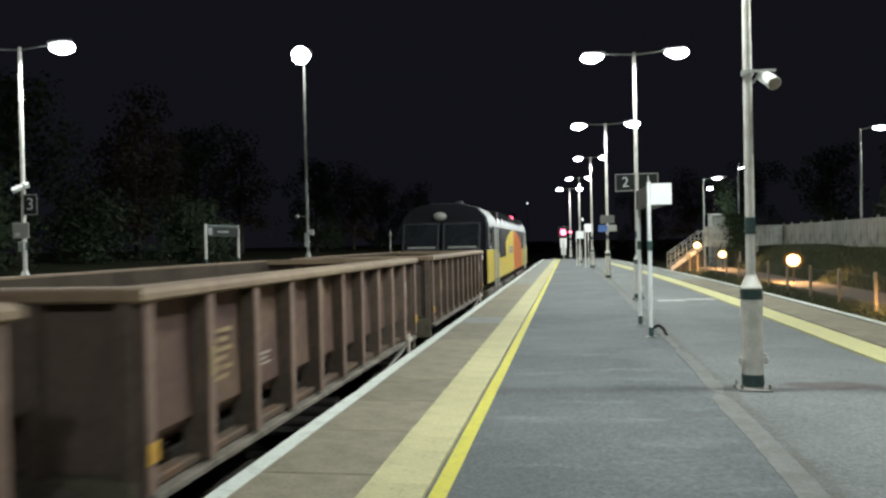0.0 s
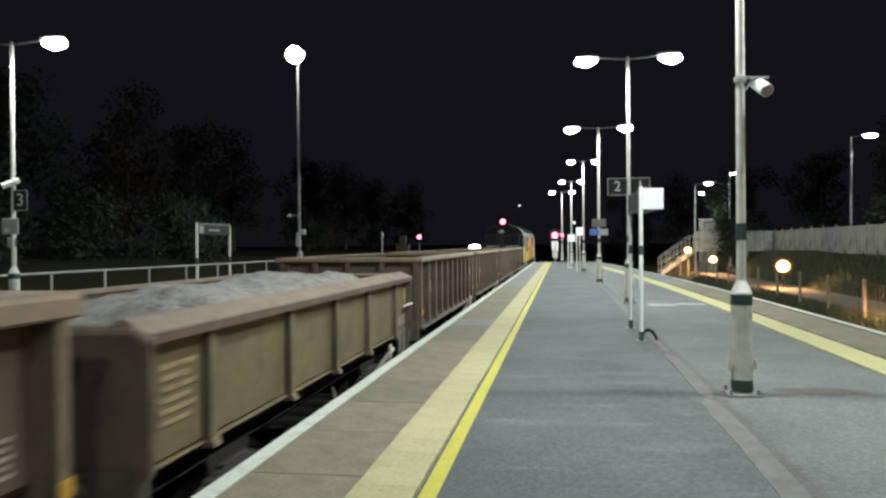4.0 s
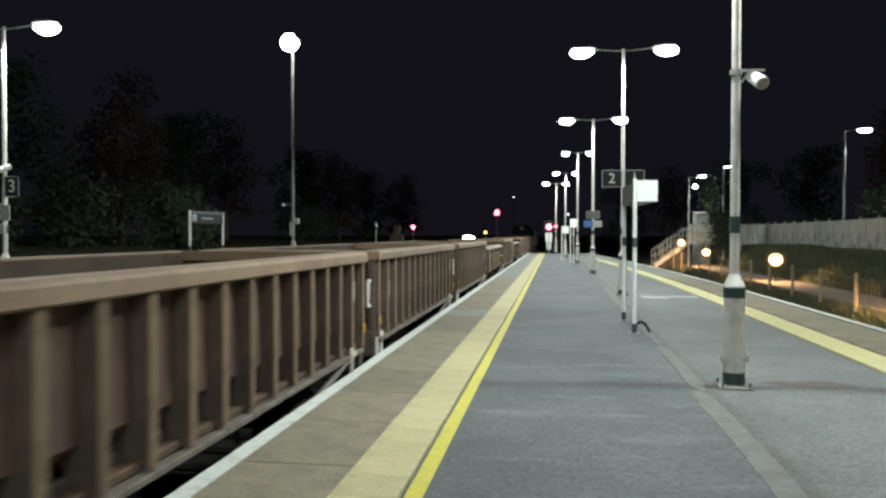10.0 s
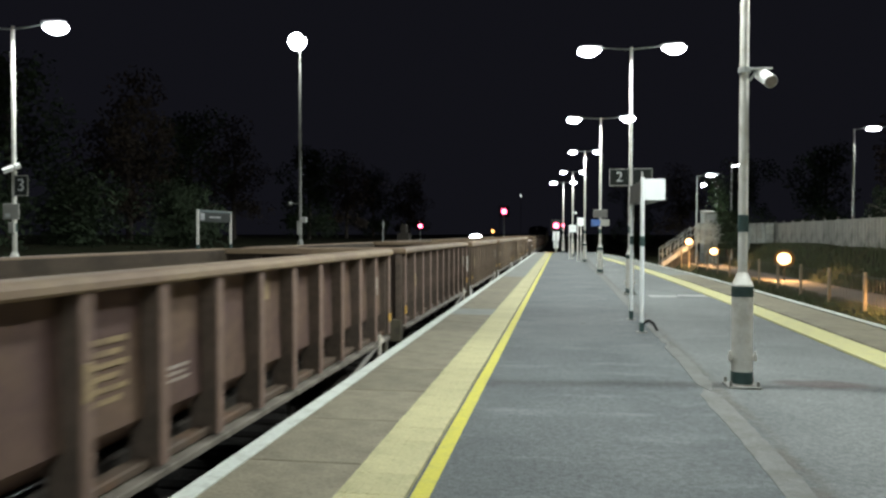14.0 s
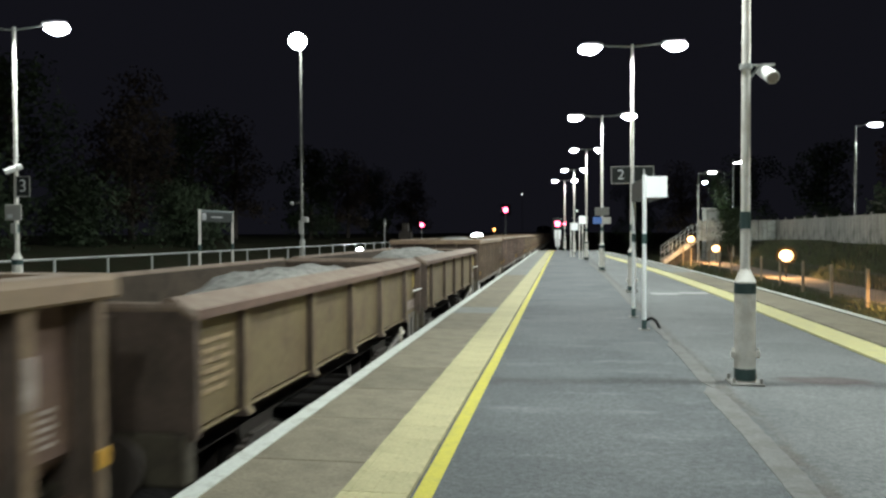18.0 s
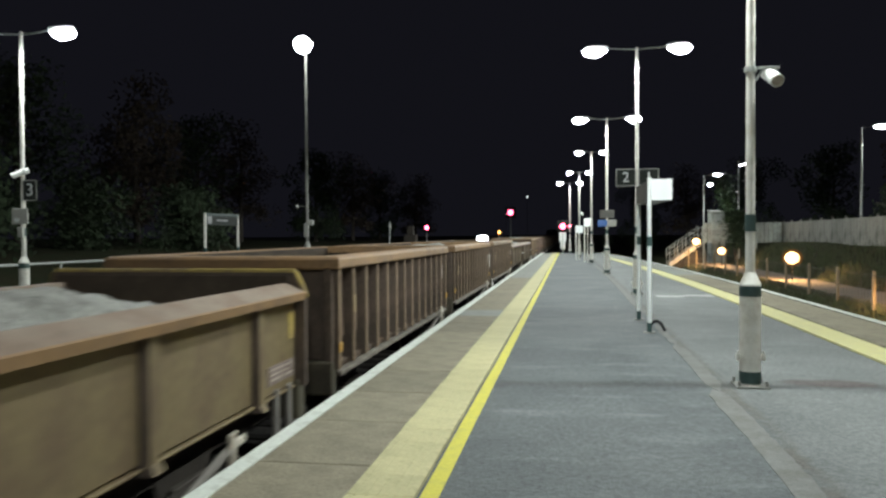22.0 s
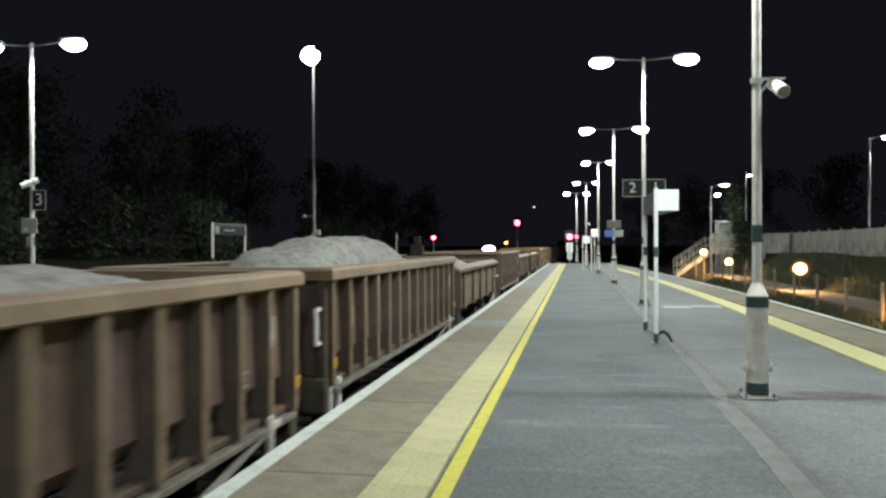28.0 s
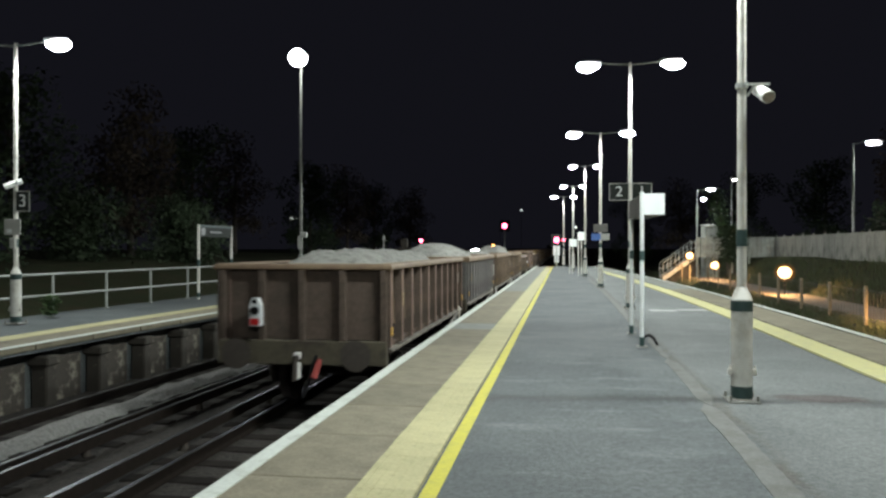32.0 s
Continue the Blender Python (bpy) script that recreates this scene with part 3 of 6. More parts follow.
def railing(name, pts, label, posts_every=2.0, height=0.97, rails=(0.95, 0.46), r=0.028, mat=None):
    mat = mat or GALV
    rail = thing(name, label, "railing", kind="structure")
    for h in rails:
        bm = bm_new()
        for a, b in zip(pts, pts[1:]):
            tube(bm, (*a[:2], a[2] + h), (*b[:2], b[2] + h), r, r, 8)
        part("rail", bm, mat, rail)
    left = 0.0
    for a, b in zip(pts, pts[1:]):
        a, b = Vector(a), Vector(b)
        d = (b - a).length
        while left < d:
            p = a + (b - a) * (left / d)
            bm = bm_new()
            tube(bm, p, p + Vector((0, 0, height)), r * 1.15, r * 1.15, 8)
            box(bm, p.x - 0.06, p.x + 0.06, p.y - 0.06, p.y + 0.06, p.z, p.z + 0.015)
            part("post", bm, mat, rail)
            left += posts_every
        left -= d
    return rail


# ---- lamp columns ----
def lamp_head(parent, x, z, side, size=1.0):
    """A street lantern: flat housing above a clear glowing bowl, at the end of an arm."""
    bm = bm_new()
    ball(bm, (x + side * 0.0, 0, z + 0.07), 0.33 * size, 0.17 * size, 0.06, 14, 8)
    h = part("lantern", bm, HOUSING, parent, "", True)
    bm = bm_new()
    ball(bm, (x + side * 0.04, 0, z - 0.05), 0.33 * size, 0.16 * size, 0.15 * size, 18, 12)
    for v in bm.verts:
        u = -side * (v.co.x - x - side * 0.04) / (0.33 * size)
        if u > 0:
            v.co.y *= 1 - 0.6 * u * u
            v.co.z = z - 0.02 + (v.co.z - z + 0.02) * (1 - 0.7 * u * u)
    part("bowl", bm, GLOW, h, "glowing clear bowl", True)
    return h


def column_body(c, height, base=0.94, r=0.047):
    bm = bm_new()
    tube(bm, (0, 0, base), (0, 0, height), r, r * 0.78, 14)
    part("shaft", bm, POLEWHITE, c, "", True)
    bm = bm_new()
    tube(bm, (0, 0, 0.02), (0, 0, base + 0.1), 0.103, 0.103, 18)
    tube(bm, (0, 0, base + 0.1), (0, 0, base + 0.22), 0.103, r + 0.004, 18)
    lower = part("base_sleeve", bm, POLEWHITE, c, "", True)
    for z0, z1, rr in ((0.05, 0.17, 0.106), (base - 0.02, base + 0.085, 0.106), (1.57, 1.74, r + 0.004)):
        bm = bm_new()
        tube(bm, (0, 0, z0), (0, 0, z1), rr, rr, 18)
        part("painted_band", bm, POLEGREEN, c, "dark green painted band", True)
    bm = bm_new()
    box(bm, -0.16, 0.16, -0.16, 0.16, 0.012, 0.035, 0.006)
    pl = part("base_plate", bm, MASTGREY, c)
    for sx in (-0.13, 0.13):
        for sy in (-0.13, 0.13):
            bm = bm_new()
            tube(bm, (sx, sy, 0.03), (sx, sy, 0.085), 0.016, 0.016, 6)
            part("bolt", bm, MASTGREY, pl)
    bm = bm_new()
    tube(bm, (0, 0, 0.29), (0, 0, 0.315), 0.109, 0.109, 18)
    part("strap", bm, POLEWHITE, lower, "", True)
    for sx in (-1, 1):
        bm = bm_new()
        box(bm, sx * 0.12 - 0.018, sx * 0.12 + 0.018, -0.05, -0.01, 0.275, 0.345, 0.006)
        tube(bm, (sx * 0.12, -0.03, 0.34), (sx * 0.12, -0.03, 0.375), 0.01, 0.01, 6)
        part("lug", bm, POLEWHITE, lower)


def lamp_column(at, height=6.2, heads=(-1, 1), reach=1.02, label="white-painted steel lamp column with two lit lanterns on the platform", turn=0, group="platform lamp columns", watts=LAMP_W):
    c = thing("lamp_column", label, "lamp post", group, at=at, turn=turn)
    column_body(c, height)
    for s in heads:
        bm = bm_new()
        tube(bm, (0, 0, height - 0.06), (s * (reach - 0.25), 0, height + 0.0), 0.022, 0.018, 8)
        part("arm", bm, GALV, c)
        lamp_head(c, s * reach, height - 0.03, s, min(0.92, 0.4 + 0.52 * reach))
        p = Matrix.LocRotScale(at, Euler((0, 0, radians(turn))), None) @ Vector((s * (reach + 0.03), 0, height - 0.3))
        lantern_light("lantern_light", p, watts, LAMP, 176, 0.08)
    return c


def cctv(c, z, side=1):
    bm = bm_new()
    tube(bm, (0, 0, z), (0, 0, z + 0.05), 0.062, 0.062, 12)
    box(bm, side * 0.03, side * 0.27, -0.02, 0.02, z + 0.03, z + 0.05)
    tube(bm, (side * 0.05, 0, z - 0.08), (side * 0.12, 0, z + 0.03), 0.012, 0.012, 6)
    br = part("camera_bracket", bm, GALV, c)
    bm = bm_new()
    a, b = Vector((side * 0.17, 0.07, z + 0.0)), Vector((side * 0.215, -0.16, z - 0.12))
    tube(bm, a, b, 0.06, 0.066, 16)
    part("camera_housing", bm, CCTVWHITE, br, "white cylindrical security camera housing", False)
    bm = bm_new()
    d = (b - a).normalized()
    tube(bm, b - d * 0.002, b + d * 0.012, 0.06, 0.056, 16)
    part("camera_window", bm, LENS, br)


def number_panel(c, digit, x, z, w=0.5, h=0.44, depth=-0.06):
    bm = bm_new()
    box(bm, x - w / 2, x + w / 2, depth - 0.018, depth, z - h / 2, z + h / 2, 0.004)
    pn = part("number_panel", bm, DARKSIGN, c, "dark sign panel with a white platform number")
    bm = bm_new()
    for a in ((x - w / 2, x + w / 2, z - h / 2, z - h / 2 + 0.02), (x - w / 2, x + w / 2, z + h / 2 - 0.02, z + h / 2), (x - w / 2, x - w / 2 + 0.02, z - h / 2, z + h / 2), (x + w / 2 - 0.02, x + w / 2, z - h / 2, z + h / 2)):
        box(bm, a[0], a[1], depth - 0.024, depth - 0.02, a[2], a[3])
    part("panel_border", bm, SIGNGREY, pn)
    letters(digit, 0.36, SIGNWHITE, "numeral", pn, pose(x, depth - 0.024, z, 90, 0, 0))


def build_columns():
    first = lamp_column((1.785, 8.22, 0.0), watts=1000)
    cctv(first, 3.16)
    tagged(first, "white-painted steel lamp column with green bands and a security camera")
    second = lamp_column((1.70, 20.3, 0.0), height=6.27, reach=1.0)
    number_panel(second, "2", -0.28, 2.98)
    number_panel(second, "1", 0.28, 2.98)
    tagged(second, "white-painted lamp column carrying platform number signs")
    third = lamp_column((1.47, 31.1, 0.0), height=6.09, reach=0.98)
    bm = bm_new()
    box(bm, -0.27, 0.27, -0.09, -0.06, 2.18, 2.5, 0.006)
    part("notice_panel", bm, SIGNDIM, third, "dark grey notice panel")
    bm = bm_new()
    box(bm, -0.35, 0.0, -0.09, -0.06, 1.86, 2.12, 0.006)
    part("blue_panel", bm, SIGNBLUE, third, "blue sign panel")
    bm = bm_new()
    box(bm, 0.004, 0.35, -0.09, -0.06, 1.86, 2.12, 0.006)
    part("pale_panel", bm, SIGNGREY, third)
    lamp_column((1.22, 43.2, 0.0), height=6.06, reach=0.61)
    fifth = lamp_column((0.72, 54.2, 0.0), height=5.84, reach=0.6)
    cctv(fifth, 3.02)
    tagged(fifth, "white-painted lamp column with two lit lanterns and a security camera")
    lamp_column((0.1, 65.2, 0.0), height=5.84, reach=0.76)
    lamp_column((1.75, -3.6, 0.0), watts=670)


def build_box_sign():
    s = thing("box_sign", "white box sign on two banded posts beside the platform seating line", "sign", at=(0, 0, 0))
    for x, y in ((1.227, 12.5), (1.226, 14.35)):
        bm = bm_new()
        tube(bm, (x, y, 0.0), (x, y, 2.43), 0.033, 0.033, 12)
        p = part("post", bm, SIGNWHITE, s, "", True)
        for z0, z1 in ((0.0, 0.17), (1.36, 1.51)):
            bm = bm_new()
            tube(bm, (x, y, z0), (x, y, z1), 0.038, 0.038, 12)
            part("painted_band", bm, POLEGREEN, p, "dark green band", True)
        bm = bm_new()
        box(bm, x - 0.08, x + 0.08, y - 0.08, y + 0.08, 0.012, 0.03)
        part("foot_plate", bm, MASTGREY, p)
    bm = bm_new()
    loft(bm, [[(1.248, 12.54, 2.078), (1.248, 12.54, 2.402), (1.57, 12.54, 2.402), (1.57, 12.54, 2.078)], [(1.19, 14.45, 2.078), (1.19, 14.45, 2.402), (1.51, 14.45, 2.402), (1.51, 14.45, 2.078)]], caps=True)
    part("sign_box", bm, SIGNDIM, s, "dark grey sign box")
    bm = bm_new()
    box(bm, 1.244, 1.574, 12.515, 12.538, 2.074, 2.406, 0.004)
    part("end_panel", bm, SIGNWHITE, s, "blank white end panel")
    bm = bm_new()
    tube(bm, (1.227, 12.49, 2.39), (1.227, 12.49, 2.49), 0.011, 0.011, 6)
    part("finial", bm, GALV, s)
    k = thing("cable_conduit", "dark bent cable conduit rising from the platform", "cable", at=(0, 0, 0))
    bm = bm_new()
    pts = [(1.26, 12.9, 0.03), (1.31, 12.9, 0.13), (1.38, 12.86, 0.16), (1.44, 12.8, 0.12), (1.49, 12.72, 0.012)]
    for a, b in zip(pts, pts[1:]):
        tube(bm, a, b, 0.022, 0.022, 8)
    part("conduit", bm, BLACK, k)


def build_far_columns():
    c = lamp_column((-10.98, 14.35, 0.0), height=5.72, reach=0.9, label="white lamp column across the tracks with number sign and notice", watts=450)
    bm = bm_new()
    tube(bm, (0, 0, 2.86), (0, 0, 2.91), 0.06, 0.06, 12)
    box(bm, -0.1, 0.1, -0.1, 0.02, 2.84, 2.92)
    part("camera_bracket", bm, GALV, c)
    bm = bm_new()
    tube(bm, (-0.1, -0.2, 2.78), (0.12, 0.02, 2.92), 0.06, 0.06, 12)
    part("camera_housing", bm, CCTVWHITE, c, "white security camera housing")
    number_panel(c, "3", 0.21, 2.5, 0.32, 0.42)
    bm = bm_new()
    box(bm, -0.19, 0.17, -0.1, -0.07, 1.82, 2.14, 0.006)
    pn = part("notice_panel", bm, SIGNGREY, c, "pale notice panel")
    bm = bm_new()
    box(bm, -0.13, -0.02, -0.106, -0.101, 1.86, 1.94)
    part("notice_mark", bm, SIGNWHITE, pn)
    bm = bm_new()
    box(bm, -0.06, 0.06, -0.12, -0.04, 1.55, 1.76, 0.01)
    part("junction_box", bm, SIGNGREY, c)
    m = thing("floodlight_mast", "tall grey mast with a single bright floodlight", "lamp post", at=(-11.48, 33.0, 0.0))
    bm = bm_new()
    tube(bm, (0.1, 0, 0), (0.1, 0, 5.9), 0.07, 0.064, 12)
    tube(bm, (0.1, 0, 5.9), (0.1, 0, 9.75), 0.056, 0.048, 12)
    part("shaft", bm, MASTGREY, m, "", True)
    bm = bm_new()
    tube(bm, (0.1, 0, 5.87), (0.1, 0, 5.97), 0.075, 0.072, 12)
    part("joint_collar", bm, MASTGREY, m)
    bm = bm_new()
    box(bm, 0.12, 0.42, -0.2, -0.02, 2.02, 2.26, 0.03)
    box(bm, -0.02, 0.2, -0.14, -0.06, 1.5, 2.1, 0.02)
    part("equipment_box", bm, SIGNGREY, m)
    bm = bm_new()
    tube(bm, (0.1, 0, 0.02), (0.1, 0, 1.15), 0.13, 0.13, 14)
    tube(bm, (0.1, 0, 1.15), (0.1, 0, 1.3), 0.13, 0.072, 14)
    part("base_sleeve", bm, SIGNGREY, m, "", True)
    bm = bm_new()
    tube(bm, (0.1, 0, 2.86), (-0.3, -0.08, 2.86), 0.014, 0.014, 6)
    part("camera_bracket", bm, MASTGREY, m)
    bm = bm_new()
    ball(bm, (-0.32, -0.1, 2.85), 0.09)
    part("small_camera", bm, SIGNGREY, m)
    bm = bm_new()
    ball(bm, (0, 0.05, 10.1), 0.46, 0.44, 0.2)
    part("lantern", bm, HOUSING, m, "", True)
    bm = bm_new()
    ball(bm, (0, -0.1, 9.92), 0.4, 0.4, 0.38, 20, 14)
    part("bowl", bm, GLOW, m, "glowing bowl", True)
    lantern_light("floodlight", (-11.5, 31.7, 9.5), 420, LAMP, 176, 0.08)
    n = thing("station_nameboard", "dark station nameboard on two white banded posts", "sign", at=(0, 0, 0))
    ax, ay, bx, by = -10.98, 22.4, -10.9, 24.6
    for x, y in ((ax, ay), (bx, by)):
        bm = bm_new()
        tube(bm, (x, y, 0), (x, y, 2.28), 0.042, 0.042, 12)
        p = part("post", bm, POLEWHITE, n, "", True)
        for z0, z1 in ((0.05, 0.2), (1.0, 1.2)):
            bm = bm_new()
            tube(bm, (x, y, z0), (x, y, z1), 0.046, 0.046, 12)
            part("painted_band", bm, POLEGREEN, p)
    d = Vector((bx - ax, by - ay, 0)).normalized()
    nrm = Vector((d.y, -d.x, 0))
    bm = bm_new()
    a, b = Vector((ax, ay, 0)), Vector((bx, by, 0))
    loft(bm, [[a + nrm * o + Vector((0, 0, z)) for o, z in ((0.02, 1.9), (0.02, 2.22), (-0.04, 2.22), (-0.04, 1.9))], [b + nrm * o + Vector((0, 0, z)) for o, z in ((0.02, 1.9), (0.02, 2.22), (-0.04, 2.22), (-0.04, 1.9))]], caps=True)
    bd = part("board", bm, DARKSIGN, n, "dark enamel name panel")
    bm = bm_new()
    for u0, u1, z0, z1 in ((0.05, 0.17, 1.95, 2.17), (0.32, 0.66, 2.03, 2.08)):
        p0, p1 = a.lerp(b, u0), a.lerp(b, u1)
        loft(bm, [[p0 + nrm * o + Vector((0, 0, z)) for o, z in ((0.022, z0), (0.022, z1), (0.028, z1), (0.028, z0))], [p1 + nrm * o + Vector((0, 0, z)) for o, z in ((0.022, z0), (0.022, z1), (0.028, z1), (0.028, z0))]], caps=True)
    part("lettering_bar", bm, HOUSING, bd)
    bm = bm_new()
    for z0, z1 in ((2.2, 2.27),):
        loft(bm, [[a + nrm * o + Vector((0, 0, z)) for o, z in ((0.04, z0), (0.04, z1), (-0.05, z1), (-0.05, z0))], [b + nrm * o + Vector((0, 0, z)) for o, z in ((0.04, z0), (0.04, z1), (-0.05, z1), (-0.05, z0))]], caps=True)
    part("top_bar", bm, POLEGREEN, n)
    pts = [(-11.95 + 0.055 * (y - 14), y, 0.0) for y in (0.7, 8.7, 14.7, 20.7, 26.7)] + [(-11.1, 36, 0.0), (-10.95, 50, 0)]
    railing("platform_railing", pts, "galvanised two-rail tube railing along the far platform")
    w = thing("weed", "small green weed growing at the railing foot", "plant", at=(-11.3, 15.9, 0.0))
    bm = bm_new()
    rnd = random.Random(2)
    for i in range(130):
        a, h = rnd.uniform(0, 6.28), rnd.uniform(0.08, 0.5)
        p = Vector((rnd.uniform(-0.15, 0.15), rnd.uniform(-0.15, 0.15), h))
        s = rnd.uniform(0.04, 0.09)
        v = [bm.verts.new(p + Vector((s * math.cos(a + k), s * math.sin(a + k), rnd.uniform(-0.5, 0.5) * s))) for k in (0, 1.6, 3.1, 4.7)]
        bm.faces.new(v)
    part("leaves", bm, LEAF_IVY, w)
    bm = bm_new()
    for i in range(6):
        tube(bm, (rnd.uniform(-0.08, 0.08), rnd.uniform(-0.08, 0.08), 0), (rnd.uniform(-0.15, 0.15), rnd.uniform(-0.15, 0.15), 0.45), 0.006, 0.003, 5)
    part("stems", bm, LEAF_IVY, w)


# ---- beyond platform one ----
def build_right_side():
    f = thing("wire_fence", "wire mesh fence on weathered wooden posts beside the grass", "fence", kind="structure")
    ys = [24.0 + 3.05 * i for i in range(-4, 14)]
    for i, y in enumerate(ys):
        x = 8.62 - max(0, y - 40) ** 2 / 1600
        bm = bm_new()
        box(bm, x - 0.042, x + 0.042, y - 0.042, y + 0.042, -0.85, 0.46, 0.01)
        part("fence_post", bm, WOOD, f)
    for h in (-0.5, -0.1, 0.34):
        bm = bm_new()
        for a, b in zip(ys, ys[1:]):
            tube(bm, (8.55 - max(0, a - 40) ** 2 / 1600, a, h), (8.55 - max(0, b - 40) ** 2 / 1600, b, h), 0.008, 0.008, 5)
        part("fence_wire", bm, WIRE, f)
    bm = bm_new()
    for a, b in zip(ys, ys[1:]):
        for k in range(12):
            y = a + (b - a) * k / 12
            x = 8.55 - max(0, y - 40) ** 2 / 1600
            box(bm, x - 0.004, x + 0.004, y - 0.004, y + 0.004, -0.66, 0.34)
    part("mesh_wires", bm, WIRE, f)
    # steel panel fence on the bank
    g = thing("steel_panel_fence", "grey corrugated steel fence along the top of the bank", "fence", kind="structure")
    bm = bm_new()
    pts = []
    for k in range(21):
        pts.append((0.05 * (1 if k % 4 in (1, 2) else -1), k * 0.12))
    loft(bm, [[(dx, y, 0.0) for dx, y in pts], [(dx, y, 1.72) for dx, y in pts]], closed=False)
    panel = finish("fence_panel", bm, STEELFENCE)
    bm = bm_new()
    box(bm, -0.05, 0.05, -0.04, 0.04, -0.2, 1.86)
    post = finish("fence_post", bm, STEELFENCE)
    for i in range(26):
        y = 16 + 2.42 * i
        p = part("fence_panel", panel, STEELFENCE, g)
        p.matrix_basis = pose(13.05 + 0.0365 * y, y, 0.62, 0, 0, -2.1)
        p = part("fence_post", post, STEELFENCE, g)
        p.matrix_basis = pose(13.15 + 0.0365 * y, y, 0.62, 0, 0, -2.1)
    # sodium bollard lamps on the path
    for x, y, z in ((10.3, 6.0, 0.42), (10.25, 22.0, 0.42), (10.15, 38.0, 0.42), (10.01, 54.0, 0.41), (8.96, 57.6, 1.01)):
        b = thing("path_lamp", "glowing orange sodium lamp on a short post by the path", "lamp", "sodium path lamps", at=(x, y, -0.6))
        bm = bm_new()
        tube(bm, (0, 0, 0), (0, 0, z + 0.6 - 0.15), 0.028, 0.028, 8)
        part("post", bm, BLACK, b)
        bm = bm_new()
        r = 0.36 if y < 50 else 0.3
        # two thin shells draw the lamp's orange halo around the burner
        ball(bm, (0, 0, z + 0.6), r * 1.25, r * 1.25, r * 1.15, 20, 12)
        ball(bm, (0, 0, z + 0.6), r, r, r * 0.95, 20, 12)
        globe = part("globe", bm, HALO_ORANGE, b, "orange glow shells imitating the lamp's halo", True)
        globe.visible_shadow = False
        bm = bm_new()
        ball(bm, (0, 0, z + 0.6), r * 0.84, r * 0.84, r * 0.78, 16, 10)
        part("burner", bm, GLOW_ORANGE, globe, "yellow-white burner", True)
        lantern_light("path_lamp_light", (x - 0.42, y - 0.5, z + 0.25), 620 if y > 56 else 1900 if y == 22 else 1100, SODIUM, 168, 0.3)
    # stair up to the hut
    st = thing("footbridge_stair", "sloping outdoor stair with handrails lit orange", "stairs", kind="structure")
    a, b = Vector((7.3, 60, -0.6)), Vector((9.6, 60, 1.05))
    n = 14
    for i in range(n):
        p = a.lerp(b, i / (n - 1))
        bm = bm_new()
        box(bm, p.x - 0.15, p.x + 0.15, 59.2, 60.9, p.z - 0.06, p.z, 0.01)
        part("tread", bm, PATHMAT, st)
    for y in (59.15, 60.95):
        bm = bm_new()
        loft(bm, [[(p.x, y + o, p.z + q) for o, q in ((-0.04, -0.3), (-0.04, 0.06), (0.04, 0.06), (0.04, -0.3))] for p in (a, b)], caps=True)
        part("stringer", bm, STAIRPALE, st, "pale painted stringer")
        for h in (0.55, 1.05):
            bm = bm_new()
            tube(bm, (a.x, y, a.z + h), (b.x, y, b.z + h), 0.025, 0.025, 8)
            part("handrail", bm, GALV, st)
        for k in range(5):
            p = a.lerp(b, k / 4)
            bm = bm_new()
            tube(bm, (p.x, y, p.z), (p.x, y, p.z + 1.05), 0.025, 0.025, 8)
            part("post", bm, GALV, st)
    bm = bm_new()
    loft(bm, [[(7.45, 59.3, -1.3), (7.45, 59.3, -0.8), (9.75, 59.3, 0.85), (9.75, 59.3, -1.3)], [(7.45, 60.8, -1.3), (7.45, 60.8, -0.8), (9.75, 60.8, 0.85), (9.75, 60.8, -1.3)]], caps=True)
    part("stair_base", bm, CONCRETE, st)
    h = thing("trackside_hut", "small pale hut with a sloped roof at the stair head", "hut", at=(10.92, 61.0, 0))
    bm = bm_new()
    box(bm, -0.48, 0.48, -0.9, 0.9, -0.6, 3.18, 0.02)
    part("wall", bm, HUTWALL, h)
    bm = bm_new()
    loft(bm, [[(-0.54, -1.0, 3.16), (-0.54, -1.0, 3.22), (0.54, -1.0, 3.22), (0.54, -1.0, 3.16)], [(-0.54, 1.0, 3.3), (-0.54, 1.0, 3.36), (0.54, 1.0, 3.36), (0.54, 1.0, 3.3)]], caps=True)
    part("roof", bm, SIGNGREY, h)
    bm = bm_new()
    box(bm, -0.3, 0.2, -0.93, -0.905, 2.45, 3.0)
    part("window_panel", bm, GALV, h)
    pr = thing("stair_landing_parapet", "pale corrugated parapet beside the stair landing", "parapet", kind="structure")
    bm = bm_new()
    for k in range(18):
        x = 9.6 + k * 0.3
        box(bm, x, x + 0.26, 58.6 + 0.03 * (k % 2), 58.66 + 0.03 * (k % 2), 0.9, 2.35)
        if k % 4 == 0:
            box(bm, x, x + 0.12, 58.68, 58.8, -0.8, 2.2)
    part("parapet_boards", bm, HUTWALL, pr)
    # lamps on the bank
    for x, y, hgt, s, lit in ((16.56, 48.0, 7.2, 1, 1000), (10.15, 61.8, 5.6, 1, 220)):
        c = thing("bank_lamp", "slim lamp column with one lit lantern on the bank", "lamp post", "bank lamps", at=(x, y, 0.4))
        bm = bm_new()
        tube(bm, (0, 0, 0), (0, 0, hgt), 0.07, 0.05, 10)
        part("shaft", bm, GALV, c, "", True)
        bm = bm_new()
        tube(bm, (0, 0, hgt - 0.05), (s * 0.6, 0, hgt + 0.05), 0.03, 0.03, 8)
        part("arm", bm, GALV, c)
        bm = bm_new()
        ball(bm, (s * 1.1, 0, hgt + 0.12), 0.62, 0.2, 0.1)
        part("lantern", bm, HOUSING, c, "", True)
        bm = bm_new()
        ball(bm, (s * 1.05, -0.03, hgt + 0.02), 0.4, 0.18, 0.14)
        part("bowl", bm, GLOW, c, "glowing bowl", True)
